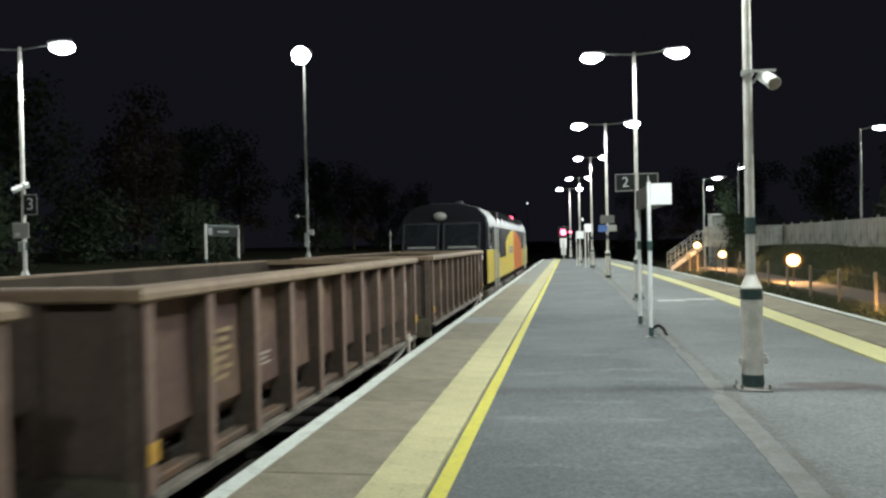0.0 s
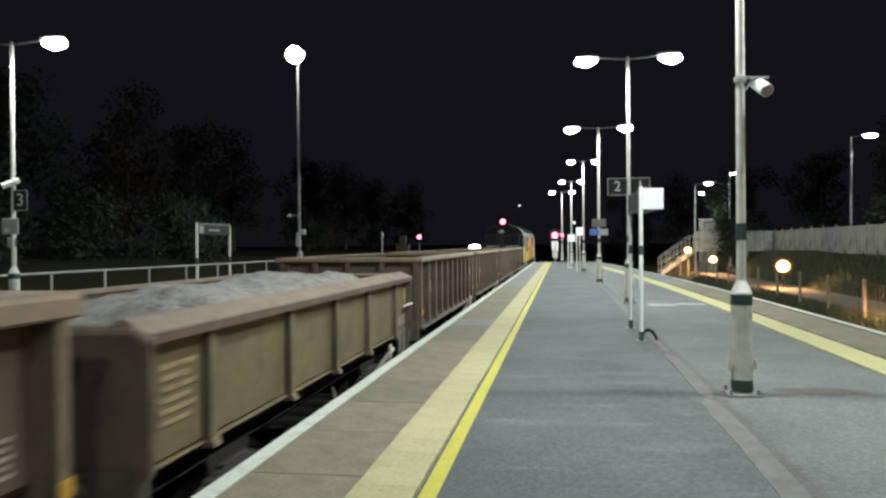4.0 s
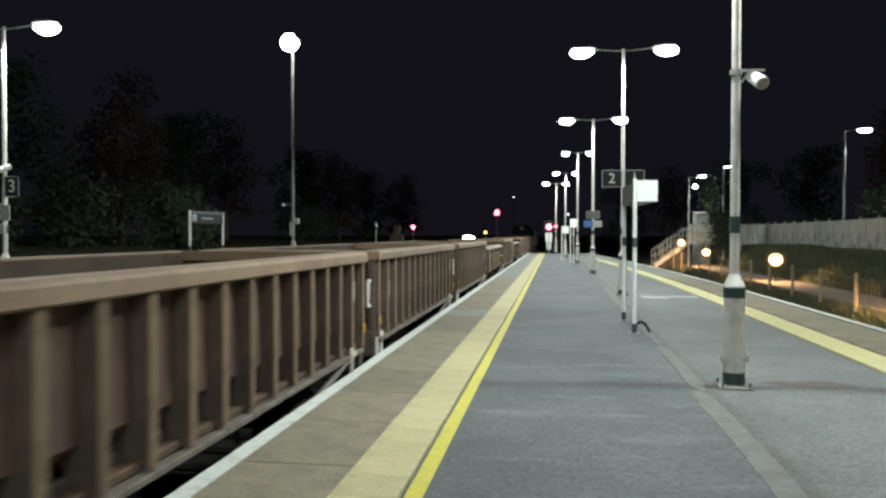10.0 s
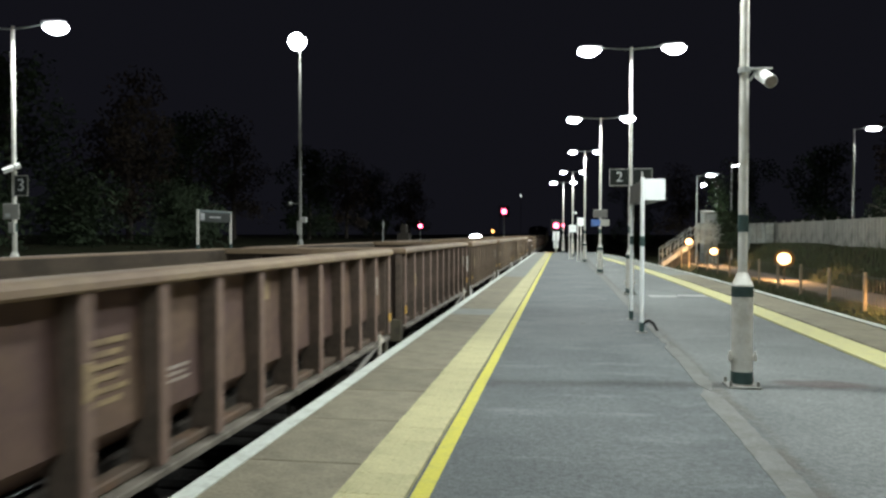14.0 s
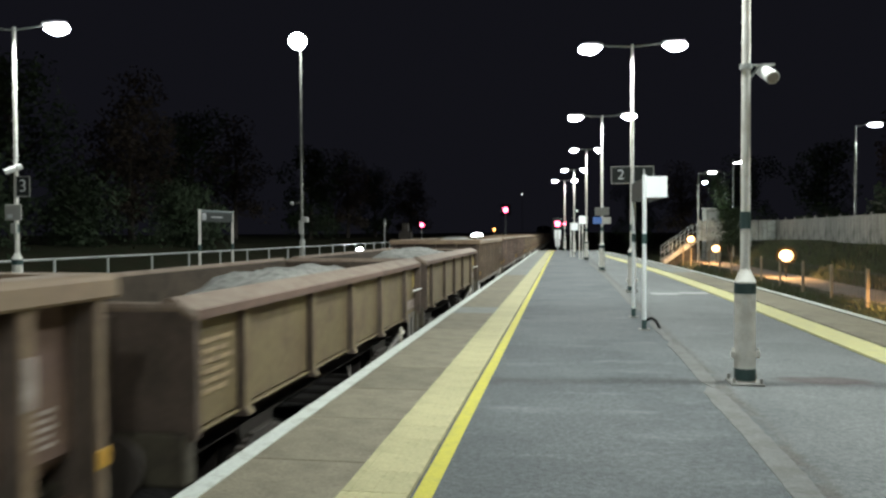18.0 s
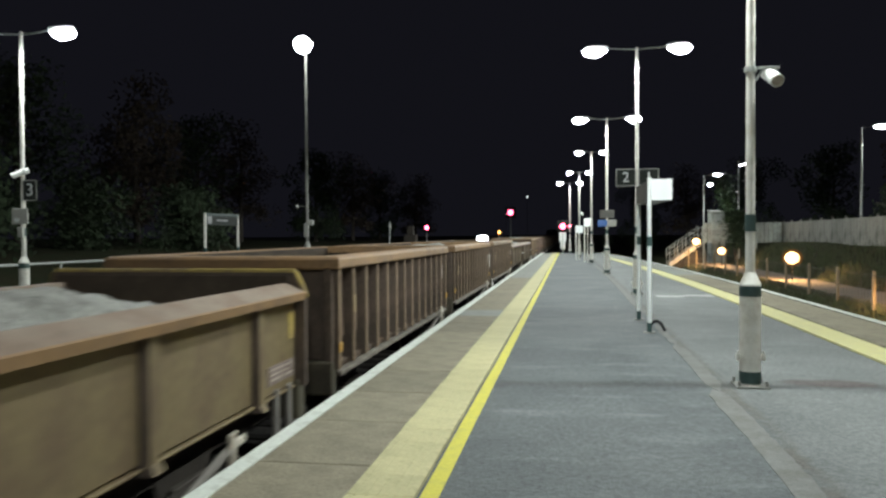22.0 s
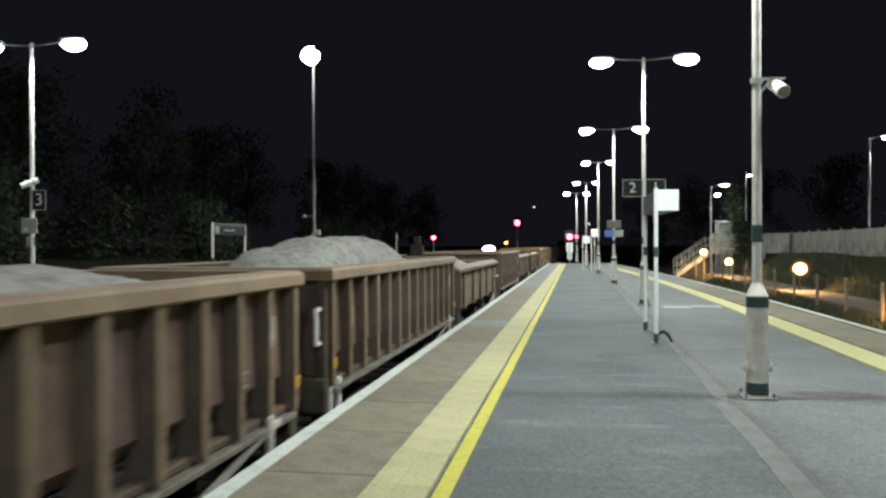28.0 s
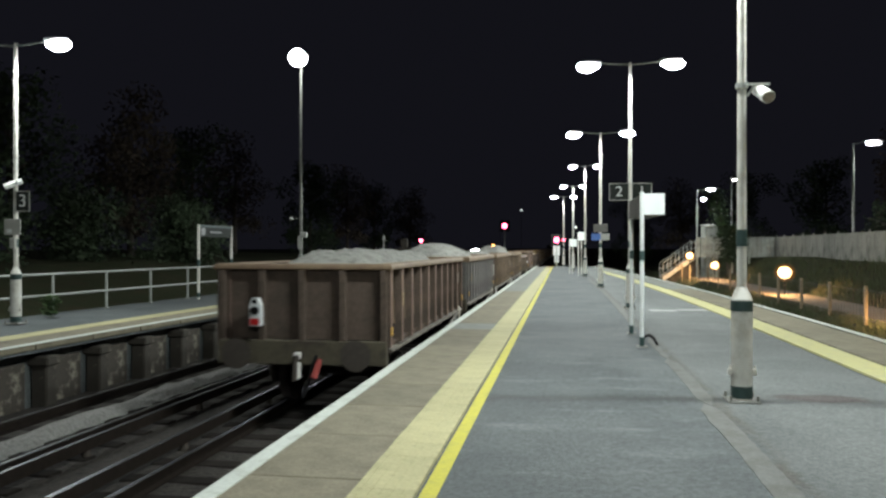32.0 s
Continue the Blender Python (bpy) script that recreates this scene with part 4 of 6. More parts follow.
        lantern_light("bank_light", (x + s * 1.1, y, hgt - 0.1), lit, cut=150)
    c = thing("bank_lamp", "slim lamp column wrapped in ivy beside the hut", "lamp post", "bank lamps", at=(12.44, 60.6, 0.2))
    bm = bm_new()
    tube(bm, (0, 0, 0), (0, 0, 6.7), 0.07, 0.05, 10)
    part("shaft", bm, GALV, c, "", True)
    bm = bm_new()
    ball(bm, (0.7, 0, 6.5), 0.22, 0.15, 0.2)
    tube(bm, (0, 0, 6.4), (0.6, 0, 6.5), 0.03, 0.03, 6)
    part("bowl", bm, GLOW, c, "glowing bowl", True)
    # small sign lamps near the hut
    for x, z, r in ((10.46, 5.22, 0.17),):
        k = thing("wall_lamp", "small round bulkhead lamp, lit", "lamp", at=(x, 60.8, z))
        bm = bm_new()
        ball(bm, (0, 0, 0), r * 1.1, 0.1, r * 0.7)
        part("diffuser", bm, GLOW, k, "", True)
        bm = bm_new()
        tube(bm, (0, 0.05, 0), (0, 0.9, 0), 0.03, 0.03, 6)
        part("stalk", bm, GALV, k)


# ---- signals and far lights ----
def signal(at, z, r, label, mat, board=False):
    s = thing("signal", label, "railway signal", "signals", at=at)
    bm = bm_new()
    tube(bm, (0, 0, 0), (0, 0, z - 0.5 - at[2]), 0.07, 0.07, 10)
    part("post", bm, GALV, s)
    bm = bm_new()
    box(bm, -r * 1.5, r * 1.5, 0.02, 0.3, z - at[2] - r * 1.6, z - at[2] + r * 1.6, 0.03)
    hd = part("signal_head", bm, BLACK, s)
    bm = bm_new()
    ball(bm, (0, -0.02, z - at[2]), r * 0.78, 0.09, r * 0.78, 16, 10)
    part("red_lens", bm, mat, hd, "glowing lens", True)
    bm = bm_new()
    tube(bm, (0, -0.18, z - at[2] + r * 1.25), (0, 0.05, z - at[2] + r * 1.3), r * 0.4, r * 0.5, 10)
    part("hood", bm, BLACK, hd)
    if board:
        bm = bm_new()
        box(bm, -0.28, 0.28, -0.05, 0.0, z - at[2] - 1.3, z - at[2] - 0.5, 0.02)
        box(bm, -0.2, 0.2, -0.05, 0.0, z - at[2] - 1.9, z - at[2] - 1.32, 0.02)
        part("identity_plate", bm, SIGNWHITE, s, "white signal plates")
    return s


def build_signals():
    signal((-0.49, 66.0, -0.05), 2.24, 0.3, "platform-end signal at danger with a glowing red lens", GLOW_RED, True)
    signal((-7.19, 98.0, -1.2), 4.36, 0.42, "distant red signal beyond the platform end", GLOW_RED)
    signal((-16.41, 90.0, 0.2), 2.45, 0.32, "distant red signal beside the bank", GLOW_RED)
    signal((-9.67, 110.0, -1.2), 1.92, 0.25, "distant small amber signal", GLOW_AMBER)
    t = thing("trackside_lamp", "low bright white lamp beside the far track", "lamp", at=(-8.9, 80.0, -1.2))
    bm = bm_new()
    ball(bm, (0.1, 0, 2.4), 0.6, 0.3, 0.3)
    part("diffuser", bm, GLOW, t, "glowing white diffuser", True)
    bm = bm_new()
    tube(bm, (0, 0.1, 0), (0, 0.1, 2.4), 0.06, 0.06, 8)
    part("post", bm, GALV, t)
    t = thing("ground_lamp", "low round white lamp beyond the far platform", "lamp", at=GROUND_LAMP)
    bm = bm_new()
    ball(bm, (0, 0, 0), 0.17, 0.12, 0.17, 16, 10)
    part("diffuser", bm, GLOW, t, "glowing white diffuser", True)
    bm = bm_new()
    tube(bm, (0, 0.1, -GROUND_LAMP[2]), (0, 0.1, 0), 0.05, 0.05, 8)
    part("post", bm, GALV, t)
    t = thing("repeater_lamp", "small red repeater lamp beside the platform-end signal", "lamp", at=(0.09, 65.6, 0))
    bm = bm_new()
    ball(bm, (0, -0.12, 2.25), 0.12, 0.08, 0.12, 12, 8)
    part("lens", bm, GLOW_RED, t, "glowing red lens", True)
    bm = bm_new()
    box(bm, -0.17, 0.17, -0.08, 0.1, 2.05, 2.45, 0.03)
    tube(bm, (0, 0.02, 0), (0, 0.02, 2.1), 0.04, 0.04, 8)
    part("housing", bm, BLACK, t)
    for x, y, z in ((-5.2, 100.0, 6.4), (-9.5, 120.0, 4.7)):
        k = thing("distant_lamp", "tiny distant lamp on a thin post", "lamp", at=(x, y, -1.2))
        bm = bm_new()
        ball(bm, (0, 0, z + 1.2), 0.09)
        part("globe", bm, GLOW_TINY, k, "", True)
        bm = bm_new()
        tube(bm, (0, 0.05, 0), (0, 0.05, z + 1.1), 0.03, 0.03, 6)
        part("post", bm, BLACK, k)
    # small furniture at the far platform end
    for at, hgt in (((1.06, 44.5, 0), 2.45), ((0.62, 48.5, 0), 2.1)):
        k = thing("notice_board", "small white notice board on a post", "sign", at=at)
        bm = bm_new()
        tube(bm, (-0.18, 0, 0), (-0.18, 0, hgt), 0.035, 0.035, 8)
        tube(bm, (0.0, 0.4, 0), (0.0, 0.4, hgt), 0.035, 0.035, 8)
        part("post", bm, POLEWHITE, k)
        bm = bm_new()
        box(bm, -0.2, 0.25, -0.06, -0.02, hgt - 0.45, hgt, 0.005)
        part("board", bm, SIGNWHITE, k)
    k = thing("trackside_post", "pale pointed marker post beside the far platform", "post", at=(-13.92, 60.0, -0.1))
    bm = bm_new()
    tube(bm, (0, 0, 0), (0, 0, 2.3), 0.05, 0.05, 8)
    tube(bm, (0, 0, 2.3), (0, 0, 2.75), 0.16, 0.02, 8)
    part("post", bm, GALV, k)
    k = thing("equipment_cabinet", "dark trackside equipment cabinet", "cabinet", at=(-12.65, 62.0, -0.6))
    bm = bm_new()
    box(bm, -0.5, 0.5, -0.4, 0.4, 0, 2.2, 0.03)
    part("body", bm, CHASSIS, k)
    bm = bm_new()
    box(bm, -0.25, 0.25, -0.3, 0.3, 2.2, 2.9, 0.03)
    part("top_unit", bm, CHASSIS, k)


# ---- trees ----
def crown_mesh(rnd, spread, height, count, leaf, mat, low):
    bm_v, faces = [], []
    clumps = [(rnd.gauss(0, spread * 0.45), rnd.gauss(0, spread * 0.45), rnd.uniform(low, height), rnd.uniform(0.5, 1.3)) for _ in range(46)]
    for _ in range(count):
        cx, cy, cz, cr = rnd.choice(clumps)
        while True:
            d = Vector((rnd.uniform(-1, 1), rnd.uniform(-1, 1), rnd.uniform(-1, 1)))
            if d.length < 1:
                break
        p = Vector((cx, cy, cz)) + d * cr
        u = Vector((rnd.uniform(-1, 1), rnd.uniform(-1, 1), rnd.uniform(-1, 1))).normalized()
        w = u.orthogonal().normalized()
        s = leaf * rnd.uniform(0.6, 1.4)
        i = len(bm_v)
        bm_v += [p - u * s, p + w * s * 0.5, p + u * s, p - w * s * 0.5]
        faces.append((i, i + 1, i + 2, i + 3))
    me = bpy.data.meshes.new("crown")
    me.from_pydata(bm_v, [], faces)
    me.materials.append(mat)
    return me


def tree(rnd, label, spread, height, count, mat, low=1.0, leaf=0.13):
    t = thing("tree", label, "tree", "trees behind the platforms")
    bm = bm_new()
    pts = [(0, 0, -0.8), (0.1, 0.05, height * 0.3), (-0.05, 0.1, height * 0.6), (0.1, 0, height * 0.92)]
    for k, (a, b) in enumerate(zip(pts, pts[1:])):
        tube(bm, a, b, 0.2 - 0.05 * k, 0.15 - 0.05 * k, 9)
    part("trunk", bm, BARK, t, "", True)
    for k in range(7):
        a = rnd.uniform(0, 6.28)
        z = height * rnd.uniform(0.25, 0.7)
        bm = bm_new()
        tube(bm, (0, 0, z), (math.cos(a) * spread * 0.7, math.sin(a) * spread * 0.7, z + height * 0.2), 0.07, 0.02, 6)
        part("limb", bm, BARK, t)
    part("crown", crown_mesh(rnd, spread, height, count, leaf, mat, low), mat, t)
    return t


def build_trees():
    rnd = random.Random(11)
    a = tree(rnd, "dark leafy tree behind the far platform at night", 2.6, 7.0, 5200, LEAF, 0.4)
    b = tree(rnd, "russet-tinged leafy tree behind the far platform at night", 2.4, 8.0, 4600, LEAF_RUSSET, 1.2)
    c = tree(rnd, "low dark green bush on the bank", 2.0, 3.0, 3600, LEAF, 0.1)
    a.matrix_basis = pose(-20.5, 23.0, 1.0)
    b.matrix_basis = pose(-25.0, 22.0, 1.8, 0, 0, 50)
    c.matrix_basis = pose(-18.2, 18.6, 0.5)
    for src, x, y, z, s in ((c, -22.0, 33, 1.0, 120), (a, -24, 31, 1.6, 70), (b, -23, 39, 1.4, 140), (a, -24, 48, 1.6, 200), (c, -19, 38, 0.7, 30), (b, -25, 57, 1.8, 260), (a, -22, 66, 1.3, 330),
                            (b, -22, 78, 1.3, 20), (a, -22, 90, 1.3, 100), (b, -20, 102, 1.0, 190), (b, -26, 14, 1.9, 80), (c, -17.6, 16.2, 0.4, 220), (a, -21, 15.5, 1.1, 120),
                            (c, 19.5, 44, 1.0, 10), (a, 24, 38, 1.4, 40), (b, 23, 56, 1.3, 300), (a, 22, 70, 1.2, 150), (c, 19.5, 50, 1.0, 200), (b, 26, 48, 1.6, 90), (a, 17, 78, 1.0, 250), (b, 13, 90, 0.6, 10), (a, 9, 100, 0, 80)):
        copy_thing(src, pose(x, y, z, 0, 0, s))
    d = tree(rnd, "tall dark tree on the bank above the fence at night", 4.2, 15.0, 9000, LEAF_RUSSET, 3.0, 0.22)
    d.matrix_basis = pose(23.5, 33, 1.4)
    for x, y, s in ((27, 42, 80), (23.5, 47, 150), (28, 57, 220)):
        copy_thing(d, pose(x, y, 1.2, 0, 0, s))
    iv = thing("ivy_clad_tree", "narrow tree of green ivy lit beside the hut", "tree", at=(11.45, 60.0, 0.3))
    bm = bm_new()
    tube(bm, (0.6, 0, -0.3), (0.3, 0, 2.6), 0.12, 0.08, 8)
    tube(bm, (0.3, 0, 2.6), (-0.3, 0, 5.2), 0.08, 0.03, 8)
    part("trunk", bm, BARK, iv)
    rv = random.Random(5)
    vs, fs = [], []
    for _ in range(1700):
        u = rv.random()
        p = Vector((0.7 - 1.0 * u + rv.gauss(0, 0.12 + 0.35 * u), rv.gauss(0, 0.25), 0.4 + 5.2 * u))
        q = Vector((rv.uniform(-1, 1), rv.uniform(-1, 1), rv.uniform(-1, 1))).normalized()
        w = q.orthogonal().normalized()
        i = len(vs)
        vs += [p - q * 0.09, p + w * 0.06, p + q * 0.09, p - w * 0.06]
        fs.append((i, i + 1, i + 2, i + 3))
    me = bpy.data.meshes.new("ivy_leaves")
    me.from_pydata(vs, [], fs)
    me.materials.append(LEAF_IVY)
    part("ivy_leaves", me, LEAF_IVY, iv)
    bush = thing("ivy_bush", "dark ivy bush hanging over the landing parapet", "bush", at=(11.85, 58.0, 0.0))
    vs, fs = [], []
    for _ in range(2200):
        p = Vector((rv.gauss(0, 0.42), rv.gauss(0, 0.14), 0.5 + 2.7 * rv.random() ** 0.8))
        q = Vector((rv.uniform(-1, 1), rv.uniform(-1, 1), rv.uniform(-1, 1))).normalized()
        w = q.orthogonal().normalized()
        i = len(vs)
        vs += [p - q * 0.09, p + w * 0.06, p + q * 0.09, p - w * 0.06]
        fs.append((i, i + 1, i + 2, i + 3))
    me = bpy.data.meshes.new("leaves")
    me.from_pydata(vs, [], fs)
    me.materials.append(LEAF)
    part("leaves", me, LEAF, bush)
    bm = bm_new()
    for x in (-0.3, 0.0, 0.3):
        tube(bm, (x * 0.5, 0, -0.75), (x, 0.05, 2.6), 0.04, 0.015, 6)
    part("stems", bm, BARK, bush)
    # rough grass on the verge
    vs, fs = [], []
    rg = random.Random(8)
    for k in range(16000):
        if k < 9000:
            x, y = rg.uniform(8.1, 9.15), rg.uniform(12, 52)
            z = -0.95 + (x - 8.1) * 0.62 if x < 8.6 else -0.64
        else:
            x, y = rg.uniform(11.25, 13.9), rg.uniform(14, 56)
            z = -0.62 + (x - 11.25) * 0.44 if x < 12.2 else -0.2 + (x - 12.2) * 0.64
        h, a = rg.uniform(0.05, 0.17 if k < 9000 else 0.4), rg.uniform(0, 6.28)
        dx, dy = 0.025 * math.cos(a), 0.025 * math.sin(a)
        i = len(vs)
        vs += [(x - dx, y - dy, z - 0.04), (x + dx, y + dy, z - 0.04), (x + rg.uniform(-0.1, 0.1), y + rg.uniform(-0.1, 0.1), z + h)]
        fs.append((i, i + 1, i + 2))
    me = bpy.data.meshes.new("verge_grass")
    me.from_pydata(vs, [], fs)
    me.materials.append(VERGE)
    tagged(new("verge_grass", me), "rough uncut grass along the railway verge", "grass", "", "stuff")


# ---- the train ----
HW = 1.3
LENGTH = {"A": 8.0, "B": 8.16, "C": 8.0, "D": 7.4}


def ring_beam(prof, L):
    bm = bm_new()
    loft(bm, [[(sx * x, sy * (L / 2 + x - HW), z) for x, z in prof] for sx, sy in ((1, 1), (1, -1), (-1, -1), (-1, 1), (1, 1))])
    return bm


def wheelset(w, y):
    ax = new("wheelset")
    ax.parent = w
    ax.matrix_basis = pose(0, y, 0.45)
    bm = bm_new()
    tube(bm, (-0.95, 0, 0), (0.95, 0, 0), 0.075, 0.075, 10)
    part("axle", bm, WHEEL, ax)
    for s in (-1, 1):
        bm = bm_new()
        tube(bm, (s * 0.68, 0, 0), (s * 0.82, 0, 0), 0.45, 0.45, 24)
        tube(bm, (s * 0.66, 0, 0), (s * 0.69, 0, 0), 0.48, 0.48, 24)
        tube(bm, (s * 0.82, 0, 0), (s * 0.86, 0, 0), 0.12, 0.1, 12)
        part("wheel", bm, WHEEL, ax)
    return ax


def underframe(w, L, ledge=0, lever=0.7, drop=0.0):
    for s in (-1, 1):
        bm = bm_new()
        box(bm, s * 0.93 - 0.06, s * 0.93 + 0.06, -L / 2, L / 2, 0.82, 1.1, 0.01)
        part("solebar", bm, CHASSIS, w)
        if ledge:
            step = (L - 0.2) / ledge
            bm = bm_new()
            box(bm, -0.11, 0.11, 0.004, step - 0.004, 0.985, 1.035, 0.008)
            block = finish("side_ledge", bm, CHASSIS_PALE)
            for k in range(ledge):
                b = part("side_ledge", block, CHASSIS_PALE, w, "pale worn ledge" if k == 0 else "")
                b.matrix_basis = pose(s * 1.2, -L / 2 + 0.1 + k * step, 0)
        for y in (-2.3, 2.3):
            bm = bm_new()
            loft(bm, [[(s * 0.98 + o, y - 0.42, 0.86), (s * 0.98 + o, y - 0.14, 0.3), (s * 0.98 + o, y + 0.14, 0.3), (s * 0.98 + o, y + 0.42, 0.86)] for o in (-0.02, 0.02)], caps=True)
            g = part("axle_guard", bm, CHASSIS, w)
            bm = bm_new()
            box(bm, s * 1.02 - 0.07, s * 1.02 + 0.07, y - 0.13, y + 0.13, 0.34, 0.6, 0.02)
            part("axle_box", bm, CHASSIS, g)
            bm = bm_new()
            for k in range(4):
                box(bm, s * 1.02 - 0.045, s * 1.02 + 0.045, y - 0.55 + 0.1 * k, y + 0.55 - 0.1 * k, 0.62 + 0.035 * k, 0.65 + 0.035 * k)
            part("leaf_spring", bm, CHASSIS, g)
        bm = bm_new()
        tube(bm, (s * 1.12, 0.6, 0.35), (s * 1.28, L / 2 - lever - 0.02, 1.0 - drop), 0.035, 0.035, 8)
        tube(bm, (s * 1.12, 0.6, 0.35), (s * 1.0, 0.6, 0.8), 0.025, 0.025, 8)
        lv = part("brake_lever", bm, STRUT, w, "grey slanting brake lever")
        bm = bm_new()
        hy = L / 2 - lever
        box(bm, s * 1.3 - 0.02, s * 1.3 + 0.02, hy - 0.045, hy + 0.045, 0.64 - drop, 1.12 - drop, 0.012)
        box(bm, s * 1.3 - 0.02, s * 1.3 + 0.02, hy + 0.03, hy + 0.2, 1.0 - drop, 1.06 - drop, 0.01)
        part("lever_handle", bm, LEVER, lv, "worn white lever handle")
    for y in (-2.3, 2.3):
        wheelset(w, y)
    for e in (-1, 1):
        bm = bm_new()
        box(bm, -1.25, 1.25, e * (L / 2 - 0.04) - 0.08, e * (L / 2 - 0.04) + 0.08, 0.8, 1.15, 0.015)
        hs = part("headstock", bm, HEADSTOCK, w, "olive-brown headstock")
        for s in (-1, 1):
            bm = bm_new()
            tube(bm, (s * 0.87, e * L / 2, 0.98), (s * 0.87, e * (L / 2 + 0.22), 0.98), 0.11, 0.085, 12)
            tube(bm, (s * 0.87, e * (L / 2 + 0.22), 0.98), (s * 0.87, e * (L / 2 + 0.28), 0.98), 0.2, 0.22, 16)
            part("buffer", bm, CHASSIS, w)
        bm = bm_new()
        tube(bm, (0, e * L / 2, 0.95), (0, e * (L / 2 + 0.25), 0.93), 0.05, 0.04, 8)
        tube(bm, (0, e * (L / 2 + 0.25), 0.93), (0, e * (L / 2 + 0.3), 0.62), 0.035, 0.035, 8)
        part("coupling", bm, CHASSIS, hs)
        bm = bm_new()
        for k in range(4):
            a = k * 0.5
            tube(bm, (0.25 - 0.03 * k, e * (L / 2 + 0.1 + 0.05 * k), 0.95 - 0.14 * k), (0.25 - 0.03 * (k + 1), e * (L / 2 + 0.15 + 0.05 * k), 0.81 - 0.14 * k), 0.025, 0.025, 6)
        part("brake_hose", bm, BLACK, hs)
    bm = bm_new()
    tube(bm, (-0.35, -0.5, 0.55), (-0.35, 0.7, 0.55), 0.17, 0.17, 12)
    part("brake_cylinder", bm, CHASSIS, w)
    bm = bm_new()
    box(bm, -0.12, 0.12, -L / 2 + 0.1, L / 2 - 0.1, 0.75, 1.05)
    part("centre_sill", bm, CHASSIS, w)


def bars(w, s, y, z, wd, rows, mat, h=0.03, x=1.182):
    """Illegible stencilled lines on a side sheet."""
    for k in range(rows):
        ww = wd * (1 - 0.18 * (k % 2))
        bm = bm_new()
        box(bm, s * x - 0.003, s * x + 0.003, y - wd / 2, y - wd / 2 + ww, z - k * h * 2.1 - h, z - k * h * 2.1)
        part("stencil_bar", bm, mat, w)


def plate(w, s, y, z, wd, hg, mat, x=1.178, name="side_plate"):
    bm = bm_new()
    box(bm, s * x - 0.006, s * x + 0.006, y - wd / 2, y + wd / 2, z - hg / 2, z + hg / 2, 0.003)
    part(name, bm, mat, w)


def tall_wagon(kind, label, frame_mat, sheet_mat, rim_mat, bays, hook, seed, graffiti=False, blocks=False, end_shade=None):
    """High-sided two-axle box wagon with close ribs; y runs along the train, z from the rail."""
    rnd = random.Random(seed)
    L = LENGTH[kind]
    end_shade = end_shade or END_SHADE
    w = thing("box_wagon", label, "freight wagon", "wagons of the train")
    top = 2.245 if kind == "A" else 2.25
    deep = 0.09 if kind == "A" else 0.14       # the rim's side face
    part("top_rim", ring_beam([(1.28, top - deep), (1.31, top - deep + 0.005), (1.325, top - deep + 0.02), (1.325, top - 0.035), (1.31, top - 0.012), (1.28, top), (1.09, top), (1.09, top - deep + 0.02)], L), rim_mat, w)
    for s in (-1, 1):
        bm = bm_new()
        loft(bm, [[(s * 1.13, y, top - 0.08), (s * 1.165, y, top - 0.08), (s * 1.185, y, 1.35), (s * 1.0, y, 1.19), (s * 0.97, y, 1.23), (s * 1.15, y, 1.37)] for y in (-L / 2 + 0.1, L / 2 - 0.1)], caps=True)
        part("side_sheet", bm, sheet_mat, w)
        bm = bm_new()
        box(bm, s * 1.085 - 0.012, s * 1.085 + 0.012, -L / 2 + 0.14, L / 2 - 0.14, 1.42, top - 0.02)
        part("inner_lining", bm, INNER, w)
        bm = bm_new()
        box(bm, s * 1.17 - 0.06, s * 1.17 + 0.06, -L / 2 + 0.05, L / 2 - 0.05, 1.04, 1.105, 0.012)
        part("side_beam", bm, BEAM, w, "rusty lower side beam")
    bm = bm_new()
    half = 0.046 if kind == "A" else 0.04
    for x0, x1, z0, z1 in ((1.1, 1.3, 1.06, top - 0.09),):
        loft(bm, [[(x0, -0.05, z), (x1 - 0.01, -half, z), (x1, -half + 0.008, z), (x1, half - 0.008, z), (x1 - 0.01, half, z), (x0, 0.05, z)] for z in (z0, z1)], caps=True)
    rib = finish("rib", bm, [frame_mat, end_shade])
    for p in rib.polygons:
        p.material_index = 1 if abs(p.normal.y) > 0.8 else 0      # webs coloured dark for shade behind a worn flange
    # end ribs wholly in the shade-darkened paint
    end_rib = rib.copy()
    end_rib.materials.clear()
    end_rib.materials.append(end_shade)
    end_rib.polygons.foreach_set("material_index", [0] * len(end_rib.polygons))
    for k in range(bays + 1):
        y = -L / 2 + 0.1 + k * (L - 0.2) / bays
        for s in (-1, 1):
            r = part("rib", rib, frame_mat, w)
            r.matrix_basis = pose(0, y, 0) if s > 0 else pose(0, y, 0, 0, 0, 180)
    for e in (-1, 1):
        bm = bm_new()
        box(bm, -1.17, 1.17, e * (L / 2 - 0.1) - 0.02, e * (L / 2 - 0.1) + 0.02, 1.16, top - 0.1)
        part("end_sheet", bm, end_shade, w, "end sheet coloured dark for shade")
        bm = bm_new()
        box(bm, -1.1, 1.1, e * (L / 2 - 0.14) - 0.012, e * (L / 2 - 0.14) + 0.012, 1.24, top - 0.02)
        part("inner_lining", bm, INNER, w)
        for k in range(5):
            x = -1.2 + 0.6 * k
            r = part("end_rib", end_rib, end_shade, w)
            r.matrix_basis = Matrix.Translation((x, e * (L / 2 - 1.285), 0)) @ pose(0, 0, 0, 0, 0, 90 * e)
    bm = bm_new()
    box(bm, -1.0, 1.0, -L / 2 + 0.1, L / 2 - 0.1, 1.2, 1.24)
    part("floor", bm, INNER, w)
    underframe(w, L, bays)
    dy = (L - 0.2) / bays
